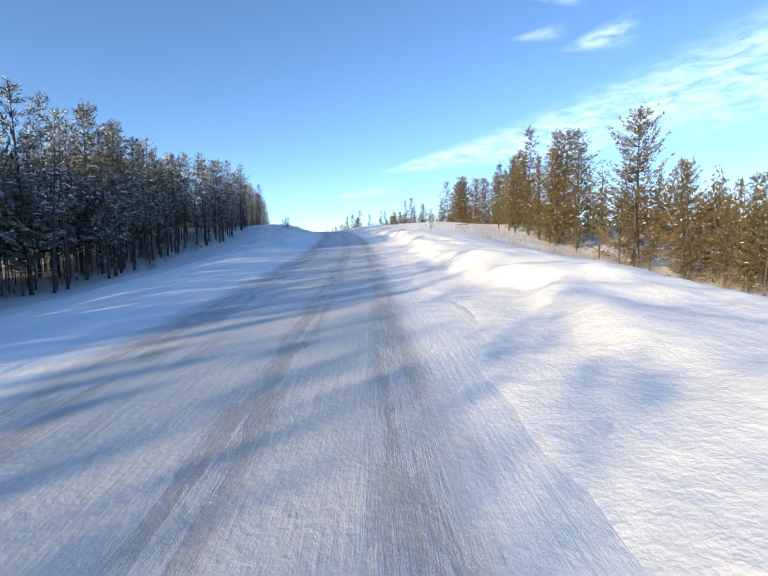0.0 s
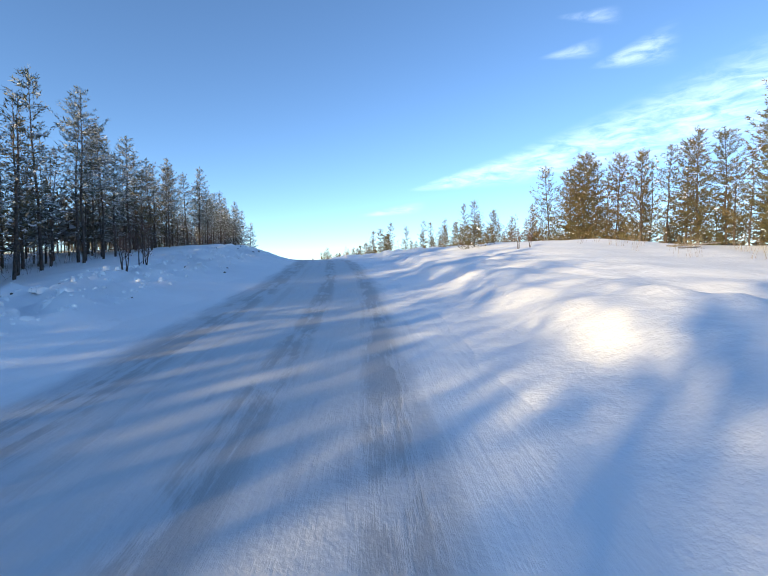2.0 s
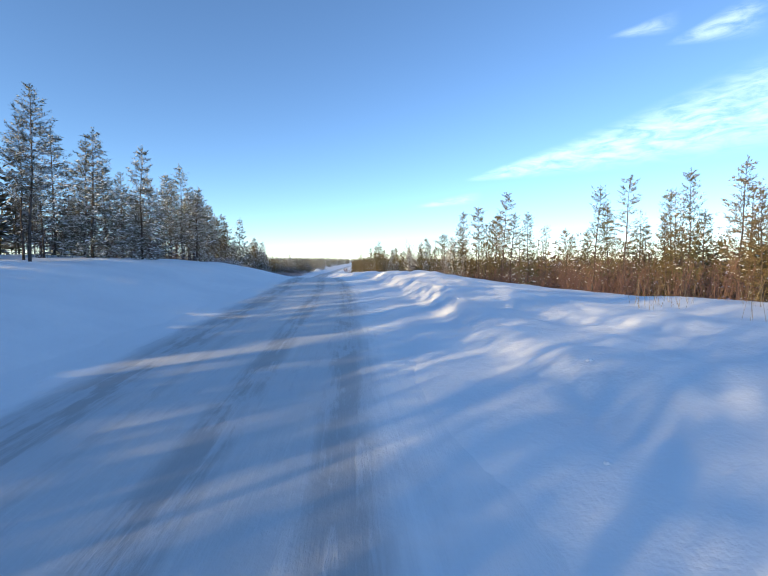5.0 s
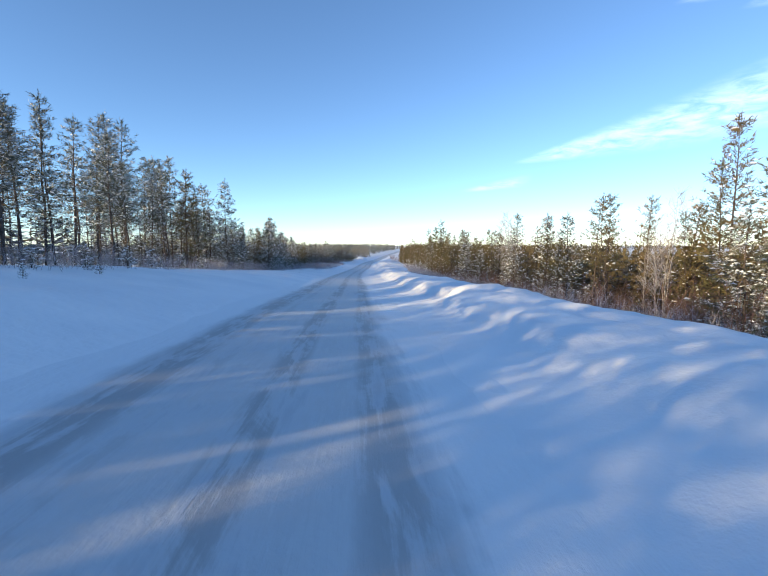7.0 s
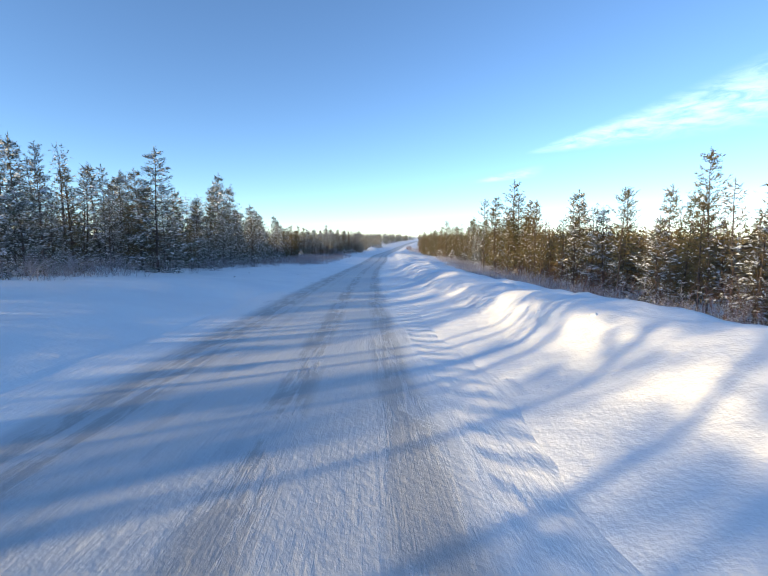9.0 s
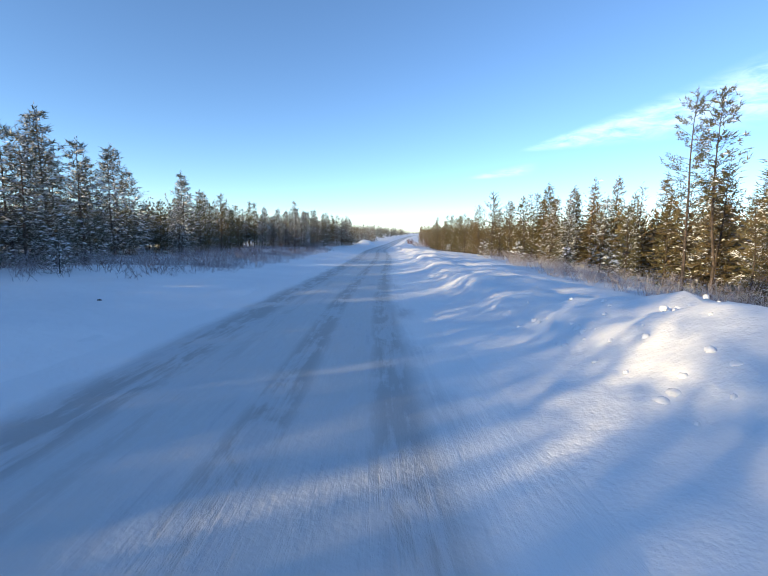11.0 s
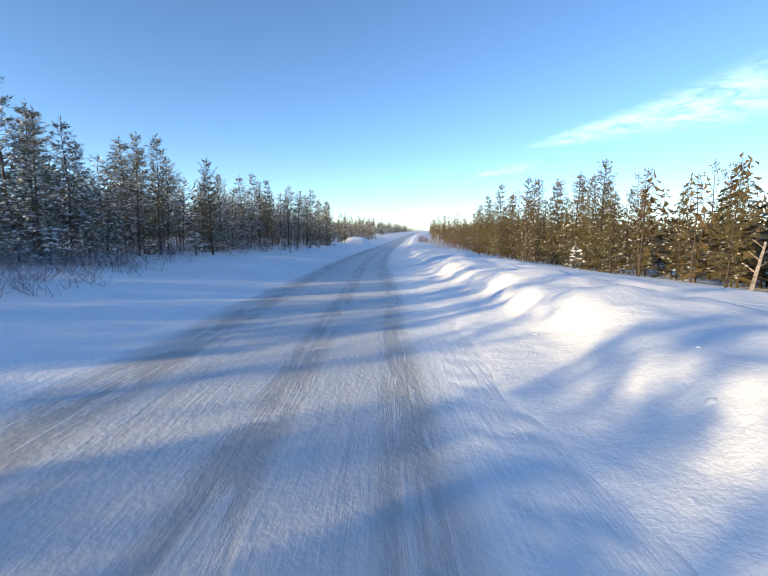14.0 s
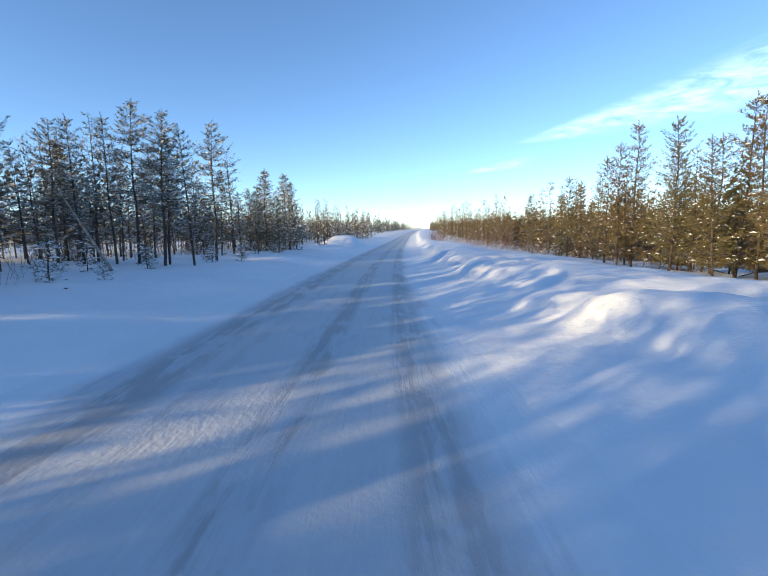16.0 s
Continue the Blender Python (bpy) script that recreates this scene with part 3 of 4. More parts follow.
SINGLE += [
    ("spire", 192.2, 26.0, 7.9), ("spire", 203.0, 20.1, 7.3), ("spire", 203.5, 15.0, 6.9), ("open", 207.5, 15.6, 6.5), ("open", 207.7, 11.3, 6.7),
    ("gold", 213.6, 11.4, 6.0), ("gold", 214.3, 9.9, 5.0), ("spire", 236.1, 15.3, 5.7), ("spire", 242.6, 14.8, 6.5), ("gold", 243.4, 10.5, 6.4), ("gold", 241.8, 11.8, 6.7), ("gold", 240.7, 12.7, 6.4),
    ("gold", 244.1, 13.2, 6.8), ("gold", 251.9, 10.4, 5.4), ("gold", 258.6, 10.7, 4.9), ("gold", 292.0, 16.0, 6.9), ("gold", 292.6, 13.7, 5.8),
]
SINGLE += [("tall", *row) for row in ((25.2, -19.1, 9.4), (27.2, -19.0, 9.4), (30.5, -19.0, 9.8), (32.5, -19.0, 10.1), (39.2, -17.3, 7.9), (41.5, -16.6, 7.7), (53.5, -15.8, 8.1), (62.8, -13.5, 7.8), (73.1, -12.6, 7.5), (75.4, -12.1, 7.4), (78.8, -12.1, 6.2), (81.1, -12.1, 7.0), (82.0, -12.1, 7.2), (86.3, -11.9, 7.0), (87.5, -11.7, 7.5), (116.2, -13.9, 7.4), (117.9, -14.4, 8.4), (120.7, -15.3, 8.5), (123.9, -16.2, 9.6), (126.4, -17.0, 10.7), (131.4, -17.6, 9.4), (135.2, -17.6, 10.0), (135.9, -17.4, 10.5), (136.7, -16.9, 7.0), (139.4, -15.3, 8.8), (240.6, -12.5, 4.5), (241.1, -11.7, 5.5), (241.8, -11.2, 5.7), (242.6, -10.4, 5.9), (243.3, -9.9, 6.6),)]
SINGLE += [("tall", *row) for row in ((244.1, -9.0, 5.5), (247.3, -8.4, 6.7), (250.8, -8.5, 4.0), (253.8, -8.6, 4.2), (262.8, -9.0, 4.9), (273.8, -9.5, 5.7), (290.6, -9.7, 6.1),)]
SINGLE += [("cone", *row) for row in ((166.2, -15.6, 8.8), (167.4, -15.6, 8.0), (168.8, -15.4, 8.2), (170.2, -16.6, 5.6), (172.4, -15.4, 5.2), (177.7, -18.3, 6.7), (180.7, -18.0, 5.4), (181.2, -17.3, 6.2), (198.2, -19.1, 6.2), (200.4, -19.5, 5.6), (202.2, -19.5, 5.1), (211.9, -17.5, 5.2), (212.4, -16.5, 5.7), (212.9, -15.3, 4.5), (213.7, -13.8, 5.3), (218.2, -11.8, 4.4),)]
SINGLE += [("gold", *row) for row in ((24.8, 22.1, 4.1), (25.8, 22.0, 3.9), (27.8, 22.1, 4.1), (30.0, 22.0, 5.6), (41.2, 20.7, 9.7), (44.0, 20.1, 10.1), (54.5, 22.6, 6.8), (231.3, 14.8, 4.6), (233.6, 15.3, 4.8), (240.6, 15.6, 6.2), (247.6, 12.6, 5.9), (248.1, 12.3, 6.0), (248.8, 12.0, 4.9), (250.3, 11.6, 5.1), (251.8, 10.9, 6.3), (279.6, 14.6, 5.0),)]
SINGLE += [("open", *row) for row in ((84.6, 24.4, 9.7), (88.1, 24.3, 6.2), (93.3, 26.7, 5.4), (94.8, 25.1, 4.3), (95.8, 24.0, 6.5), (96.1, 23.4, 6.3), (97.0, 21.5, 8.0), (97.4, 20.6, 7.5), (98.3, 18.0, 5.7), (98.8, 16.4, 5.3), (100.0, 13.1, 4.9), (123.2, 15.1, 7.0), (123.7, 15.0, 5.5), (124.7, 14.6, 3.7), (128.7, 15.4, 4.9), (138.7, 16.0, 3.4), (140.2, 15.7, 3.8), (141.2, 15.6, 4.6), (163.9, 21.7, 8.2), (167.4, 19.5, 6.5), (171.2, 17.4, 6.5), (174.4, 15.3, 6.6), (174.9, 15.1, 5.8), (175.7, 14.2, 8.6), (175.9, 13.6, 5.5), (177.2, 12.9, 5.2), (178.7, 12.8, 3.4),)]
SINGLE += [("spire", *row) for row in ((200.9, 22.2, 7.0), (202.7, 21.3, 5.9), (203.4, 16.8, 6.6), (203.4, 18.7, 6.8), (206.2, 16.1, 5.7), (207.7, 13.1, 5.7), (207.7, 14.1, 5.5), (207.7, 16.2, 6.1),)]
SINGLE += [
    ("tall", 112.8, -14.0, 10.0), ("tall", 109.6, -14.0, 8.4), ("tall", 110.8, -14.6, 7.6), ("tall", 115.4, -14.0, 8.2), ("tall", 118.0, -14.0, 7.9), ("tall", 122.4, -14.0, 8.2),
    ("spindly", 121.8, 16.0, 7.2), ("open", 120.1, 16.5, 5.7), ("gold", 117.4, 15.5, 5.9), ("spindly", 116.7, 16.0, 7.5), ("spindly", 125.8, 18.5, 6.0), ("spire", 126.9, 16.0, 4.3), ("spindly", 133.7, 16.0, 5.8),
    ("cone", 183.7, -17.6, 7.3), ("cone", 185.1, -17.8, 6.1), ("cone", 196.5, -17.8, 5.8), ("cone", 190.6, -17.0, 6.2), ("open", 196.3, -16.0, 5.7), ("spire", 198.7, -16.0, 4.5), ("open", 201.3, -16.0, 5.0), ("open", 206.6, -16.0, 5.7), ("cone", 209.7, -16.0, 4.7), ("open", 214.3, -16.0, 4.6), ("cone", 218.7, -16.0, 6.0),
    ("broad", 59.8, 24.5, 10.1), ("broad", 63.2, 25.0, 10.6), ("broad", 66.5, 25.2, 8.3), ("broad", 73.5, 25.1, 8.8), ("broad", 76.2, 24.9, 9.0), ("broad", 70.0, 25.6, 8.6), ("broad", 27.7, 20.5, 5.2), ("broad", 43.4, 20.5, 10.0), ("broad", 61.5, 24.5, 8.4),
]
for kind, y, wd, top in SINGLE:
    plant(kind, y, wd, top + float(road_z(y)) - height(y, wd), rng)

# stands of trees: y from, to, across from, to, how many, lowest and highest top above the road, kinds
STANDS = [
    # the left rows before y 12 stand out of view, added to shade the road
    (-64, 12, -27, -16, 110, 6.2, 8.0, ("tall",)), (-50, 6, -36, -17, 100, 6.0, 8.4, ("tall",)), (6, 22, -30, -18, 40, 8.2, 9.8, ("tall",)), (24, 46, -34, -17, 60, 7.2, 9.0, ("tall",)), (44, 74, -32, -13.5, 120, 6.0, 8.5, ("tall", "tall", "open")), (72, 112, -32, -12.0, 110, 5.0, 7.2, ("tall", "tall", "cone")),
    (112, 141, -28, -15, 38, 6.5, 9.2, ("tall", "tall", "spindly")), (128, 158, -26, -17, 44, 6.4, 7.6, ("cone", "tall")), (141, 162, -32, -12, 80, 3.6, 5.8, ("cone", "spire", "tall")), (160, 178, -22, -14.5, 30, 5.2, 7.2, ("cone", "open", "cone")), (160, 214, -34, -16, 72, 3.0, 4.8, ("cone", "open", "spire")),
    (212, 252, -32, -11, 150, 4.4, 6.3, ("tall", "cone", "tall")), (250, 340, -32, -9.5, 170, 5.0, 7.0, ("spire", "cone", "open")),
]
STANDS += [
    (33, 56, 19, 25, 22, 5.5, 9.0, ("gold", "gold", "open")), (24, 60, 25, 40, 40, 2.6, 4.8, ("gold", "open")), (8, 33, 20, 36, 40, 2.4, 4.4, ("gold", "open")), (56, 84, 23, 40, 26, 6.0, 8.6, ("gold", "open")), (84, 112, 18, 38, 76, 3.2, 5.6, ("open", "gold", "spire")),
    (106, 176, 13, 36, 150, 2.8, 5.1, ("spindly", "open", "spindly", "cone")), (150, 200, 14, 38, 60, 4.0, 6.4, ("spire", "gold", "cone")), (196, 240, 12, 32, 120, 3.8, 6.2, ("gold", "spire", "gold")),
    (236, 300, 10.5, 32, 150, 3.6, 6.0, ("gold", "gold", "spire")), (300, 400, 9.5, 30, 130, 5.4, 7.4, ("gold", "spire")),
]
for y0, y1, w0, w1, count, lo, hi, kinds in STANDS:
    made = tries = 0
    near_w = w1 if w1 < 0 else w0
    while made < count and tries < count * 12:
        tries += 1
        g = rng.random() ** (2.6 if w1 < 0 else 2.2)
        y, wd = rng.uniform(y0, y1), near_w + (w0 + w1 - 2 * near_w) * g
        if any(abs(y - a) < 1.0 and abs(wd - b) < 1.0 for a, b in spots):
            continue
        plant(rng.choice(kinds), y, wd, max(rng.uniform(lo, hi) + float(road_z(y)) - height(y, wd), 1.5), rng, depth=abs(wd - near_w))
        made += 1

for y, wd, h in ((42.0, 7.2, 1.05), (240, -9.4, 0.9), (242, -8.6, 0.8), (246, -8.0, 0.8), (249, -7.8, 0.9), (238, -8.8, 1.1), (233, -8.9, 1.0),
                 (222, -9.4, 1.2), (214, -10.5, 1.3), (228, 10.2, 1.3), (205, 9.8, 1.5), (198, 10.8, 1.6), (190, 11.5, 1.6), (186, 12.0, 1.4), (110, -10.4, 0.8), (118, -10.0, 0.9),
                 (124, -10.5, 1.0), (165, -11.0, 1.1), (172, -10.8, 1.2), (106.6, -7.0, 0.45), (111, -8.2, 0.3), (113.5, -10.6, 0.7), (115.2, -9.8, 0.5), (116.4, -10.9, 0.9), (120.3, -10.2, 0.6), (121.6, -11.0, 1.0), (126.5, -10.4, 0.7),
                 (129.0, -11.2, 0.9), (132.5, -10.8, 0.7), (114.6, -8.8, 0.35), (243.5, -9.6, 0.7), (247.5, -9.0, 0.6), (251.5, -8.6, 0.7), (254.0, -8.9, 0.8), (256.5, -8.4, 0.6), (236.5, -9.8, 1.0), (239.0, -7.9, 0.5), (235.0, -7.4, 0.4)):
    plant("young", y, wd, h, rng)
plant("bush", 62.6, 7.6, 1.1, rng)
for y, wd, h in ((50.3, -7.0, 2.0), (49.6, -7.3, 1.5), (57.4, 7.9, 0.95), (57.8, 8.6, 0.8), (66.5, 11.5, 0.9), (97, 24, 6.0), (93, 18.5, 3.0), (128, 15.0, 5.0), (138, 16.5, 5.5), (141.8, 14.0, 5.4), (125.6, 14.0, 5.2), (124.4, 13.4, 4.6), (121.0, 14.2, 4.2), (146, 14.6, 7.4), (148.6, 15.6, 7.6), (147.4, 15.0, 6.6)):
    plant("snag" if wd < 0 or y < 100 else "birch", y, wd, h, rng)

# the trees nearest to the road are things of their own, the rows behind them one wood
planted.sort(key=lambda p: p[3])
counted, behind, placed, spare = {}, [], {}, []
for proto, m, kind, depth in planted:
    sort = proto.name.split(".")[0]
    if counted.get(sort, 0) >= (270 if sort == "pine_tree" else 165):
        if depth < 3.5 or rng.random() < (0.65 if depth >= 60 else 0.45):
            behind.append((kind, m, depth > 3.5))
        continue
    counted[sort] = counted.get(sort, 0) + 1
    if proto.name in placed:
        copy_thing(proto, m)
    else:
        placed[proto.name] = m
for group in KINDS.values():
    for proto in group:
        if proto.name in placed:
            proto.matrix_basis = placed[proto.name]
        else:
            spare.append(proto)


def wood_behind(name, label, trees):
    """Trees of the back rows, joined: thinned copies of the trees in front."""
    parts, allv, allf, alli, n = {}, [], [], [], 0
    mats = [BARK, NEEDLE, NEEDLE_DARK, CLUMP]
    r = random.Random(9)
    for kind, protos in KINDS.items():
        for o in protos:
            for thin, grow in ((6.0, 1.4), (13.0, 1.7)):
                pieces = []
                for c in o.children:
                    v = np.empty(len(c.data.vertices) * 3)
                    c.data.vertices.foreach_get("co", v)
                    f = [tuple(p.vertices) for p in c.data.polygons]
                    if not c.name.startswith("trunk"):
                        f = r.sample(f, int(len(f) / thin))
                        v = v.reshape(-1, 3)
                        mid = {i: sum(v[k] for k in q) / len(q) for q in f for i in q}
                        for i, p in mid.items():
                            d = v[i] - p
                            v[i] = p + d * max(1.0, min(grow, 0.18 / max(float(np.linalg.norm(d)), 0.01)))
                    else:
                        f = f[:36] + r.sample(f[36:], (len(f) - 36) // int(thin * 1.4))
                    pieces.append((v.reshape(-1, 3), f, mats.index(c.data.materials[0]) if c.data.materials[0] in mats else 0))
                parts.setdefault((kind, thin > 12), []).append(pieces)
    for kind, m, deep in trees:
        mm = np.array(m)
        for v, f, mi in r.choice(parts[(kind, deep)]):
            ids = np.unique(np.concatenate([np.array(q) for q in f]))
            back = dict(zip(ids.tolist(), range(n, n + len(ids))))
            allv.append(v[ids] @ mm[:3, :3].T + mm[:3, 3])
            allf += [tuple(back[i] for i in q) for q in f]
            alli += [mi] * len(f)
            n += len(ids)
    me = bpy.data.meshes.new(name)
    me.from_pydata(np.concatenate(allv).tolist(), [], allf)
    for mat in mats:
        me.materials.append(mat)
    me.polygons.foreach_set("material_index", alli)
    return tagged(new(name, me), label, "woods", kind="stuff")


if behind:
    # also holds the unseen left rows before y 12, which only cast shade
    wood_behind("woods", "dense rows of snowy pines and spruces behind the roadside trees, with unseen rows added for shade", behind)
for proto in spare:
    for ob in (*proto.children_recursive, proto):
        bpy.data.objects.remove(ob)


# ---- far woods to the horizon ----
def far_woods(name, label, spans, seed, mat, leaves=26, bare=0.06, poles=False, slim=1.0):
    r = random.Random(seed)
    verts, faces = [], []
    for y0, y1, w0, w1, count, lo, hi in spans:
        for _ in range(count):
            y, wd = r.uniform(y0, y1), r.uniform(w0, w1)
            c = Vector((float(mid_x(y)) + wd, y, height(y, wd)))
            h, wide = r.uniform(lo, hi), r.uniform(0.7, 1.4)
            if poles:
                limb(verts, faces, c - Vector((0, 0, 0.2)), c + Vector((r.uniform(-0.3, 0.3), r.uniform(-0.3, 0.3), h * 0.7)), 0.05, 0.02)
            for k in range(leaves):
                f = bare + (0.98 - bare) * (k / leaves)
                a = k * 2.4 + r.random()
                rad = wide * ((1 - f) / (1 - bare)) ** 0.8 * r.uniform(0.7, 1.3) + 0.08
                p = c + Vector((0, 0, h * f))
                q = p + Vector((cos(a) * rad, sin(a) * rad, r.uniform(-0.1, 0.3)))
                s = Vector((-sin(a), cos(a), 0)) * rad * 0.55 * slim * (26 / leaves) ** 0.5
                b = len(verts)
                verts += [p.lerp(q, 1 - slim) + Vector((0, 0, h * 0.09 * slim * (26 / leaves) ** 0.5)), q + s, q - s + Vector((0, 0, -0.1))]
                faces.append((b, b + 1, b + 2))
    return tagged(mesh_object(name, verts, faces, mat), label, "woods", kind="stuff")


# the first span lies mostly out of view, added to block the low sun
far_woods("far_woods", "distant dark conifer forest reaching to the horizon, with unseen woods behind the start added to block the sun",
          [(-140, 60, -110, -38, 900, 7, 9.5), (60, 230, -120, -45, 380, 2.0, 3.6), (230, 340, -120, -37, 450, 3.5, 5.5), (340, 700, -120, -10, 1100, 5.5, 8.0), (700, 1500, -600, -12, 900, 5, 8)], 5, NEEDLE_DARK)
far_woods("far_woods", "distant sunlit olive conifer forest beside the road",
          [(-20, 380, 40, 130, 900, 4.0, 6.5), (380, 700, 10, 130, 1000, 5.5, 8.0), (700, 1500, 12, 700, 900, 5, 8)], 6, NEEDLE)


# spans before y 24 are mostly unseen, added to shade road and banks
far_woods("inner_woods", "conifer thicket behind the roadside trees on the sunward side, partly unseen and added for shade",
          [(-70, -45, -34, -17, 90, 7.6, 9.6), (-45, 18, -32, -17, 820, 7.4, 9.4), (-14, 7, -31, -18.5, 90, 9.2, 10.8), (7, 24, -31, -19.5, 220, 9.2, 11.2), (18, 58, -34, -19.0, 480, 8.0, 10.4), (58, 112, -34, -15, 260, 3.8, 5.4), (112, 141, -30, -18.5, 50, 2.5, 4.0), (141, 178, -34, -18, 250, 2.6, 3.7), (178, 214, -32, -18.5, 260, 2.5, 3.7), (194, 222, -30, -17.5, 70, 4.0, 5.4), (222, 262, -30, -15, 140, 4.2, 5.6), (262, 340, -34, -13, 240, 3.4, 5.0)], 15, NEEDLE_DARK, 46, 0.2, True, 0.75)
far_woods("inner_woods", "olive conifer thicket behind the sunlit roadside trees",
          [(32, 58, 26, 42, 34, 5.0, 8.0), (8, 32, 23, 42, 70, 4.5, 6.5), (58, 84, 28, 42, 26, 4.0, 6.0), (84, 112, 22, 42, 120, 3.6, 5.2), (112, 176, 16, 36, 330, 3.4, 5.0), (176, 214, 15.5, 38, 300, 3.6, 5.4), (214, 400, 13.5, 36, 700, 3.8, 5.4)], 16, NEEDLE, 60, 0.03, True, 0.8)


# ---- undergrowth ----
def brush(name, label, spans, seed, mat, hmin, hmax, stems, lean=0.5, thick=0.012, category="brush", twigs=2):
    r = random.Random(seed)
    verts, faces = [], []
    for y0, y1, w0, w1, count in spans:
        for _ in range(count):
            y, wd = r.uniform(y0, y1), r.uniform(w0, w1)
            c = at(y, wd)
            for _ in range(stems):
                h = r.uniform(hmin, hmax)
                d = Vector((r.gauss(0, lean), r.gauss(0, lean), 1)).normalized()
                p = c + Vector((r.uniform(-0.25, 0.25), r.uniform(-0.25, 0.25), -0.05))
                q = p + d * h
                limb(verts, faces, p, q, thick, thick * 0.4)
                for _ in range(twigs):
                    s = p.lerp(q, r.uniform(0.3, 1.0))
                    side = Vector((r.uniform(-1, 1), r.uniform(-1, 1), 0)).normalized() * thick * 0.9
                    b = len(verts)
                    verts += [s - side, s + side, s + Vector((r.gauss(0, 0.55), r.gauss(0, 0.55), r.uniform(0.1, 1))) * h * r.uniform(0.2, 0.42)]
                    faces.append((b, b + 1, b + 2))
    return tagged(mesh_object(name, verts, faces, mat), label, category, kind="stuff")


brush("frosted_brush", "grey-mauve frosted bare brush at the edge of the snow",
      [(140, 178, -16, -9.5, 240), (212, 238, -13, -8.6, 160), (168, 190, 11.5, 15.0, 40), (158, 186, 8.5, 13.0, 220), (118, 168, 7.8, 13.5, 440), (256, 320, 6.5, 10, 120), (112, 146, -13, -9.8, 240), (174, 192, -13, -8.6, 110), (184, 202, 8.5, 12.5, 150)],
      21, FROST, 0.3, 1.0, 6, 0.45, 0.0055, twigs=9)
brush("low_brush", "low tangled mauve-brown brush with frosted tips beyond the snow bank", [(172, 216, -16, -7.4, 900), (176, 213, -9.8, -6.6, 420)], 24, FROST, 0.15, 0.5, 6, 0.8, 0.007, twigs=5)
brush("low_brush", "low tangle of bare reddish-brown twigs among frosted brush", [(172, 218, -16, -8.0, 420)], 25, TWIG, 0.2, 0.7, 6, 0.6, 0.006, twigs=4)
brush("willow_brush", "reddish-brown bare willow twigs in front of the trees",
      [(96, 150, 11, 17, 620), (84, 104, 12, 22, 160), (150, 172, 11, 16, 80), (205, 226, -14, -10, 60), (72, 112, -15, -11, 90), (226, 262, -14, -10.5, 80), (250, 300, 9.5, 14, 100), (297, 304, 4.6, 6.6, 40), (30, 72, -20, -14, 90)], 22, TWIG, 0.6, 2.0, 5, 0.22, 0.0065, twigs=7)
brush("dry_grass", "tall straw-yellow dry grass sticking out of the snow", [(6, 46, 10, 22, 420), (46, 72, 11, 24, 120), (76, 92, 8, 14, 40)], 23, STRAW, 0.3, 0.9, 5, 0.22, 0.005, "grass", 2)


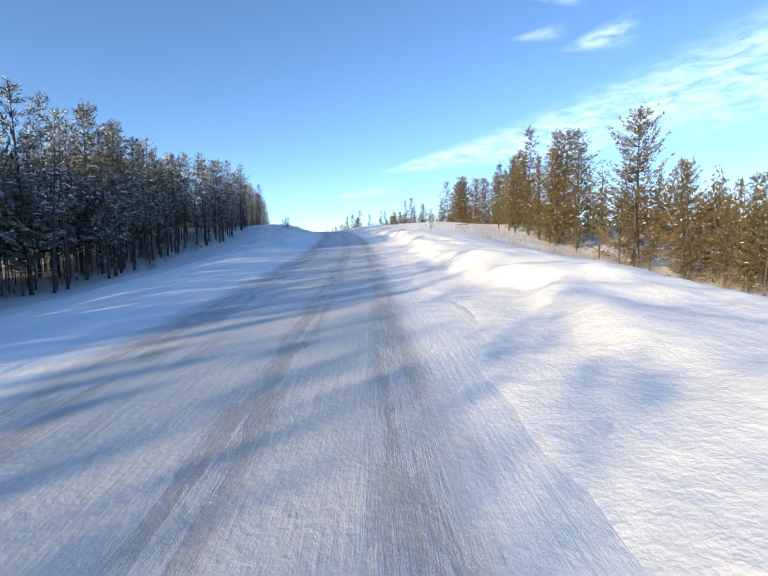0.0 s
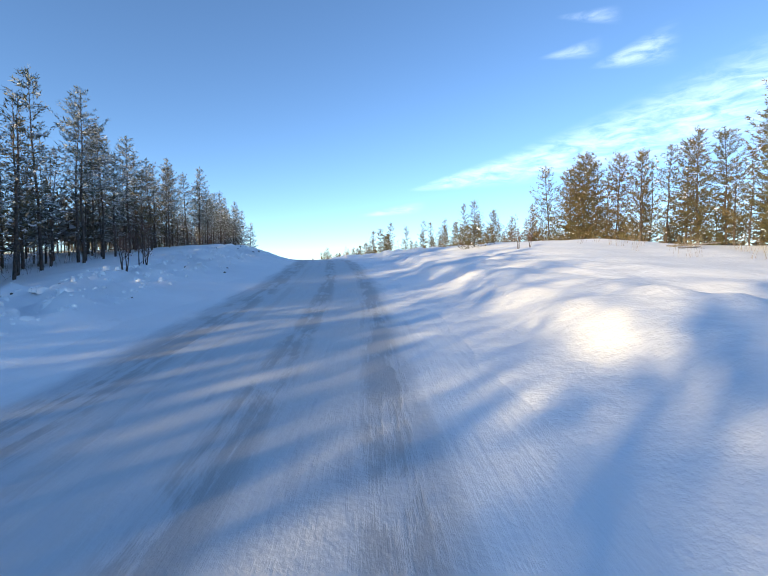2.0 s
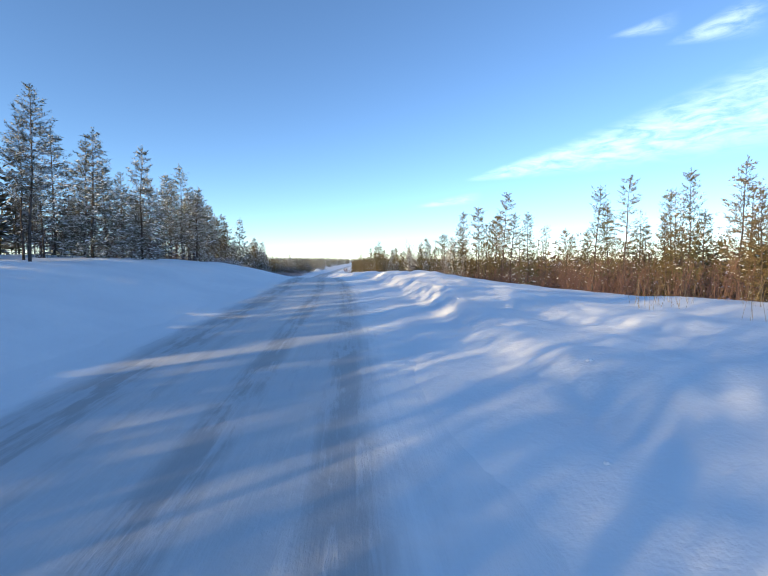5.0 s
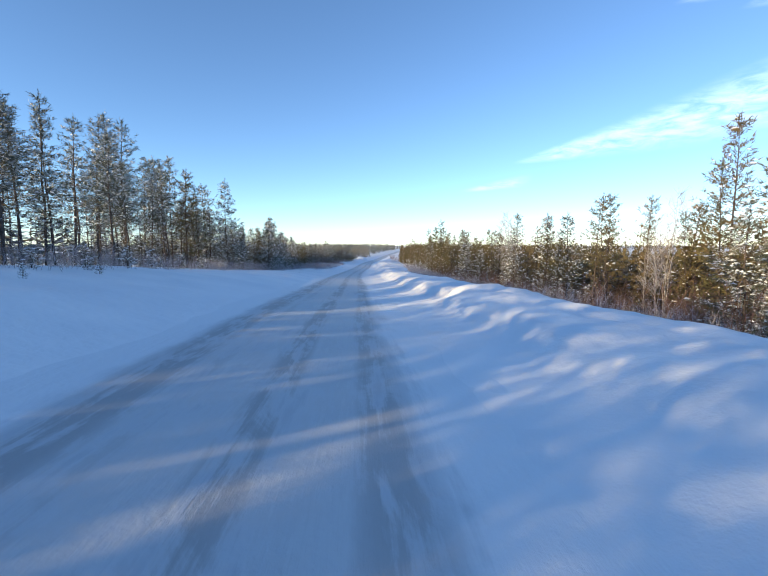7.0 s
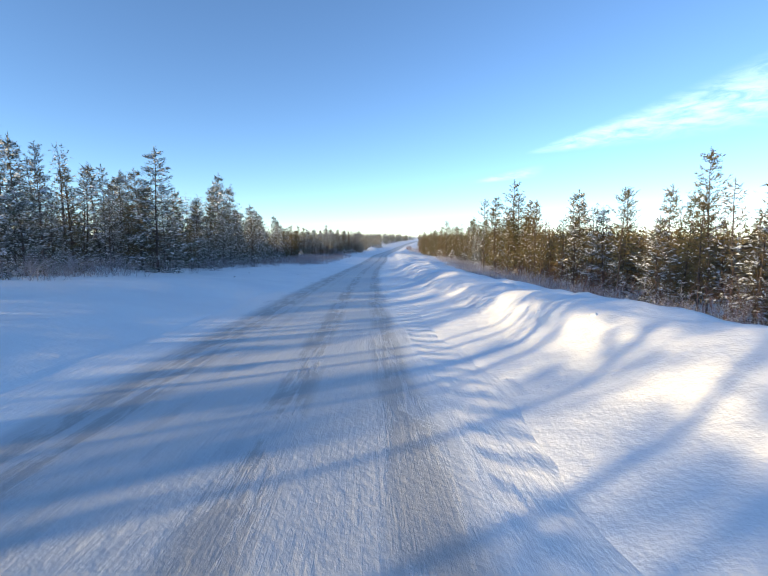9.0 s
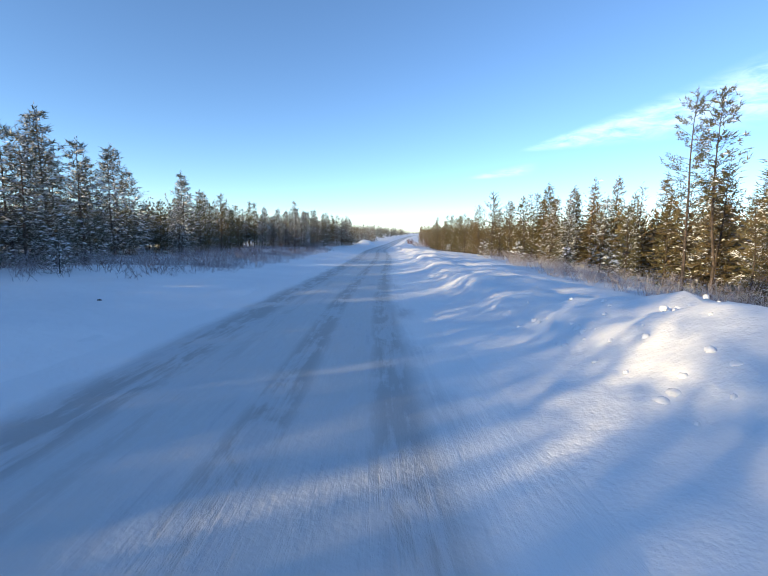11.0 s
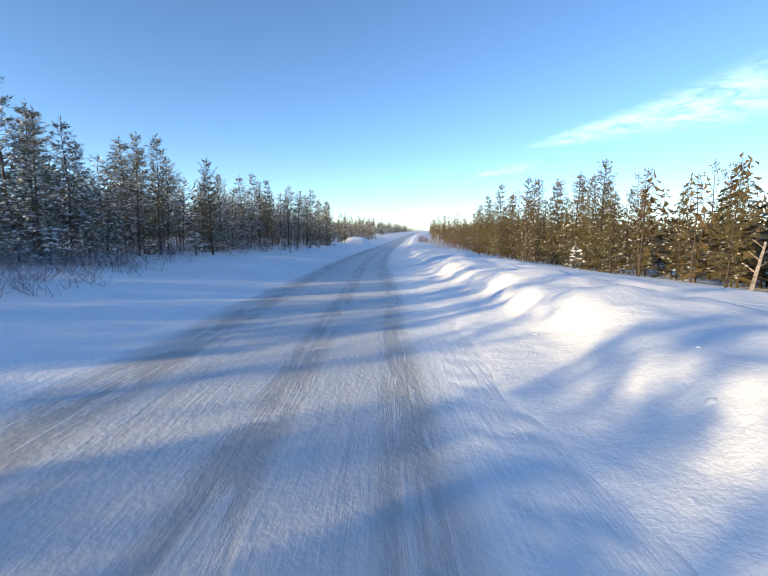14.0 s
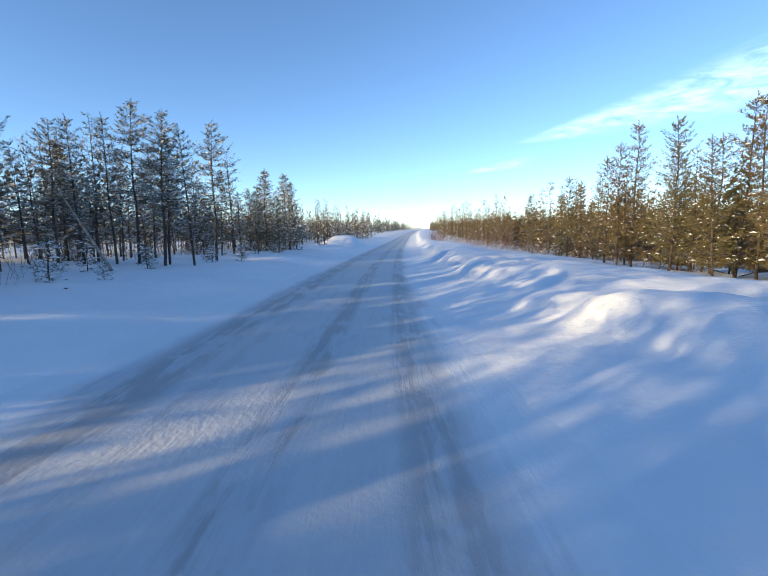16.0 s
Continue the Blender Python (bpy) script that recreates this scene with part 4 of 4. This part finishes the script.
# ---- snow clods and fallen wood ----
def clods(name, label, spans, seed, mat, lo, hi):
    r = random.Random(seed)
    verts, faces = [], []
    for y0, y1, w0, w1, count in spans:
        for _ in range(count):
            y, wd = r.uniform(y0, y1), r.uniform(w0, w1)
            q = r.uniform(lo, hi) * r.uniform(0.4, 1.0)
            c = at(y, wd) - Vector((0, 0, 0.25 * q))
            b = len(verts)
            for ring, (rad, up) in enumerate(((1.1, -0.9), (0.95, 0.05), (0.55, 0.4))):
                for k in range(7):
                    a = 2 * pi * k / 7 + 0.3 * ring
                    g = rad * r.uniform(0.7, 1.2)
                    verts.append(c + Vector((cos(a) * g, sin(a) * g, up + r.uniform(-0.15, 0.15))) * q)
            verts.append(c + Vector((r.uniform(-0.2, 0.2), r.uniform(-0.2, 0.2), 0.6)) * q)
            for ring in (0, 7):
                faces += [(b + ring + k, b + ring + (k + 1) % 7, b + ring + 7 + (k + 1) % 7, b + ring + 7 + k) for k in range(7)]
            faces += [(b + 14 + k, b + 14 + (k + 1) % 7, b + 21) for k in range(7)]
    return tagged(mesh_object(name, verts, faces, mat, smooth=True), label, "snow clods", kind="stuff")


clods("snow_clods", "white ploughed snow clods scattered over the bank",
      [(22, 68, -9.0, -4.9, 500), (156, 170, 2.4, 5.0, 160), (10, 240, 1.9, 3.1, 260)], 31, SNOW, 0.03, 0.08)
clods("snow_clods", "large broken lumps of ploughed snow heaped on the bank", [(30, 64, -8.8, -5.0, 1300), (62, 82, -8.4, -5.0, 160)], 33, SNOW, 0.05, 0.15)
clods("dirt_clods", "small dark frozen dirt clods on the snow bank", [(28, 74, -8.5, -4.8, 110), (74, 84, -8, -5, 8), (150, 240, -9, -5, 14), (40, 60, 12, 17, 10)], 32, BARK, 0.04, 0.11)


def fallen_trunk(y, wd, length, turn, rise, radius=0.06):
    """A pole-like trunk that leans or lies among the trees."""
    v, f = [], []
    limb(v, f, Vector((0, 0, 0)), Vector((length, 0, length * rise)), radius, radius * 0.5)
    for k in range(5):
        p = Vector((1, 0, rise)) * length * (0.35 + 0.13 * k)
        limb(v, f, p, p + Vector((0.15, 0.3 * (-1) ** k, 0.25)), 0.015, 0.006)
    ob = mesh_object("fallen_trunk", v, f, WOOD)
    ob.matrix_basis = Matrix.Translation(at(y, wd) + Vector((0, 0, 0.02))) @ pose(0, 0, 0, 0, 0, turn)
    return tagged(ob, "pale weathered fallen trunk leaning among the pines", "fallen tree")


for row in ((49, -15.5, 3.2, 150, 0.7), (44, -15.0, 2.5, 160, 0.45), (52, -14.6, 3.0, 100, 0.1), (240.5, -8.9, 3.0, 165, 0.9), (85, -11.5, 2.2, 140, 0.6), (92, 15.5, 2.6, 20, 0.35),
            (218, 10.2, 1.6, 60, 0.8), (58, 15, 3.0, 15, 0.06), (56, 14, 2.4, 40, 0.05), (262, 10.4, 2.0, 30, 0.6), (137, -13.5, 2.5, 120, 0.3)):
    fallen_trunk(*row)
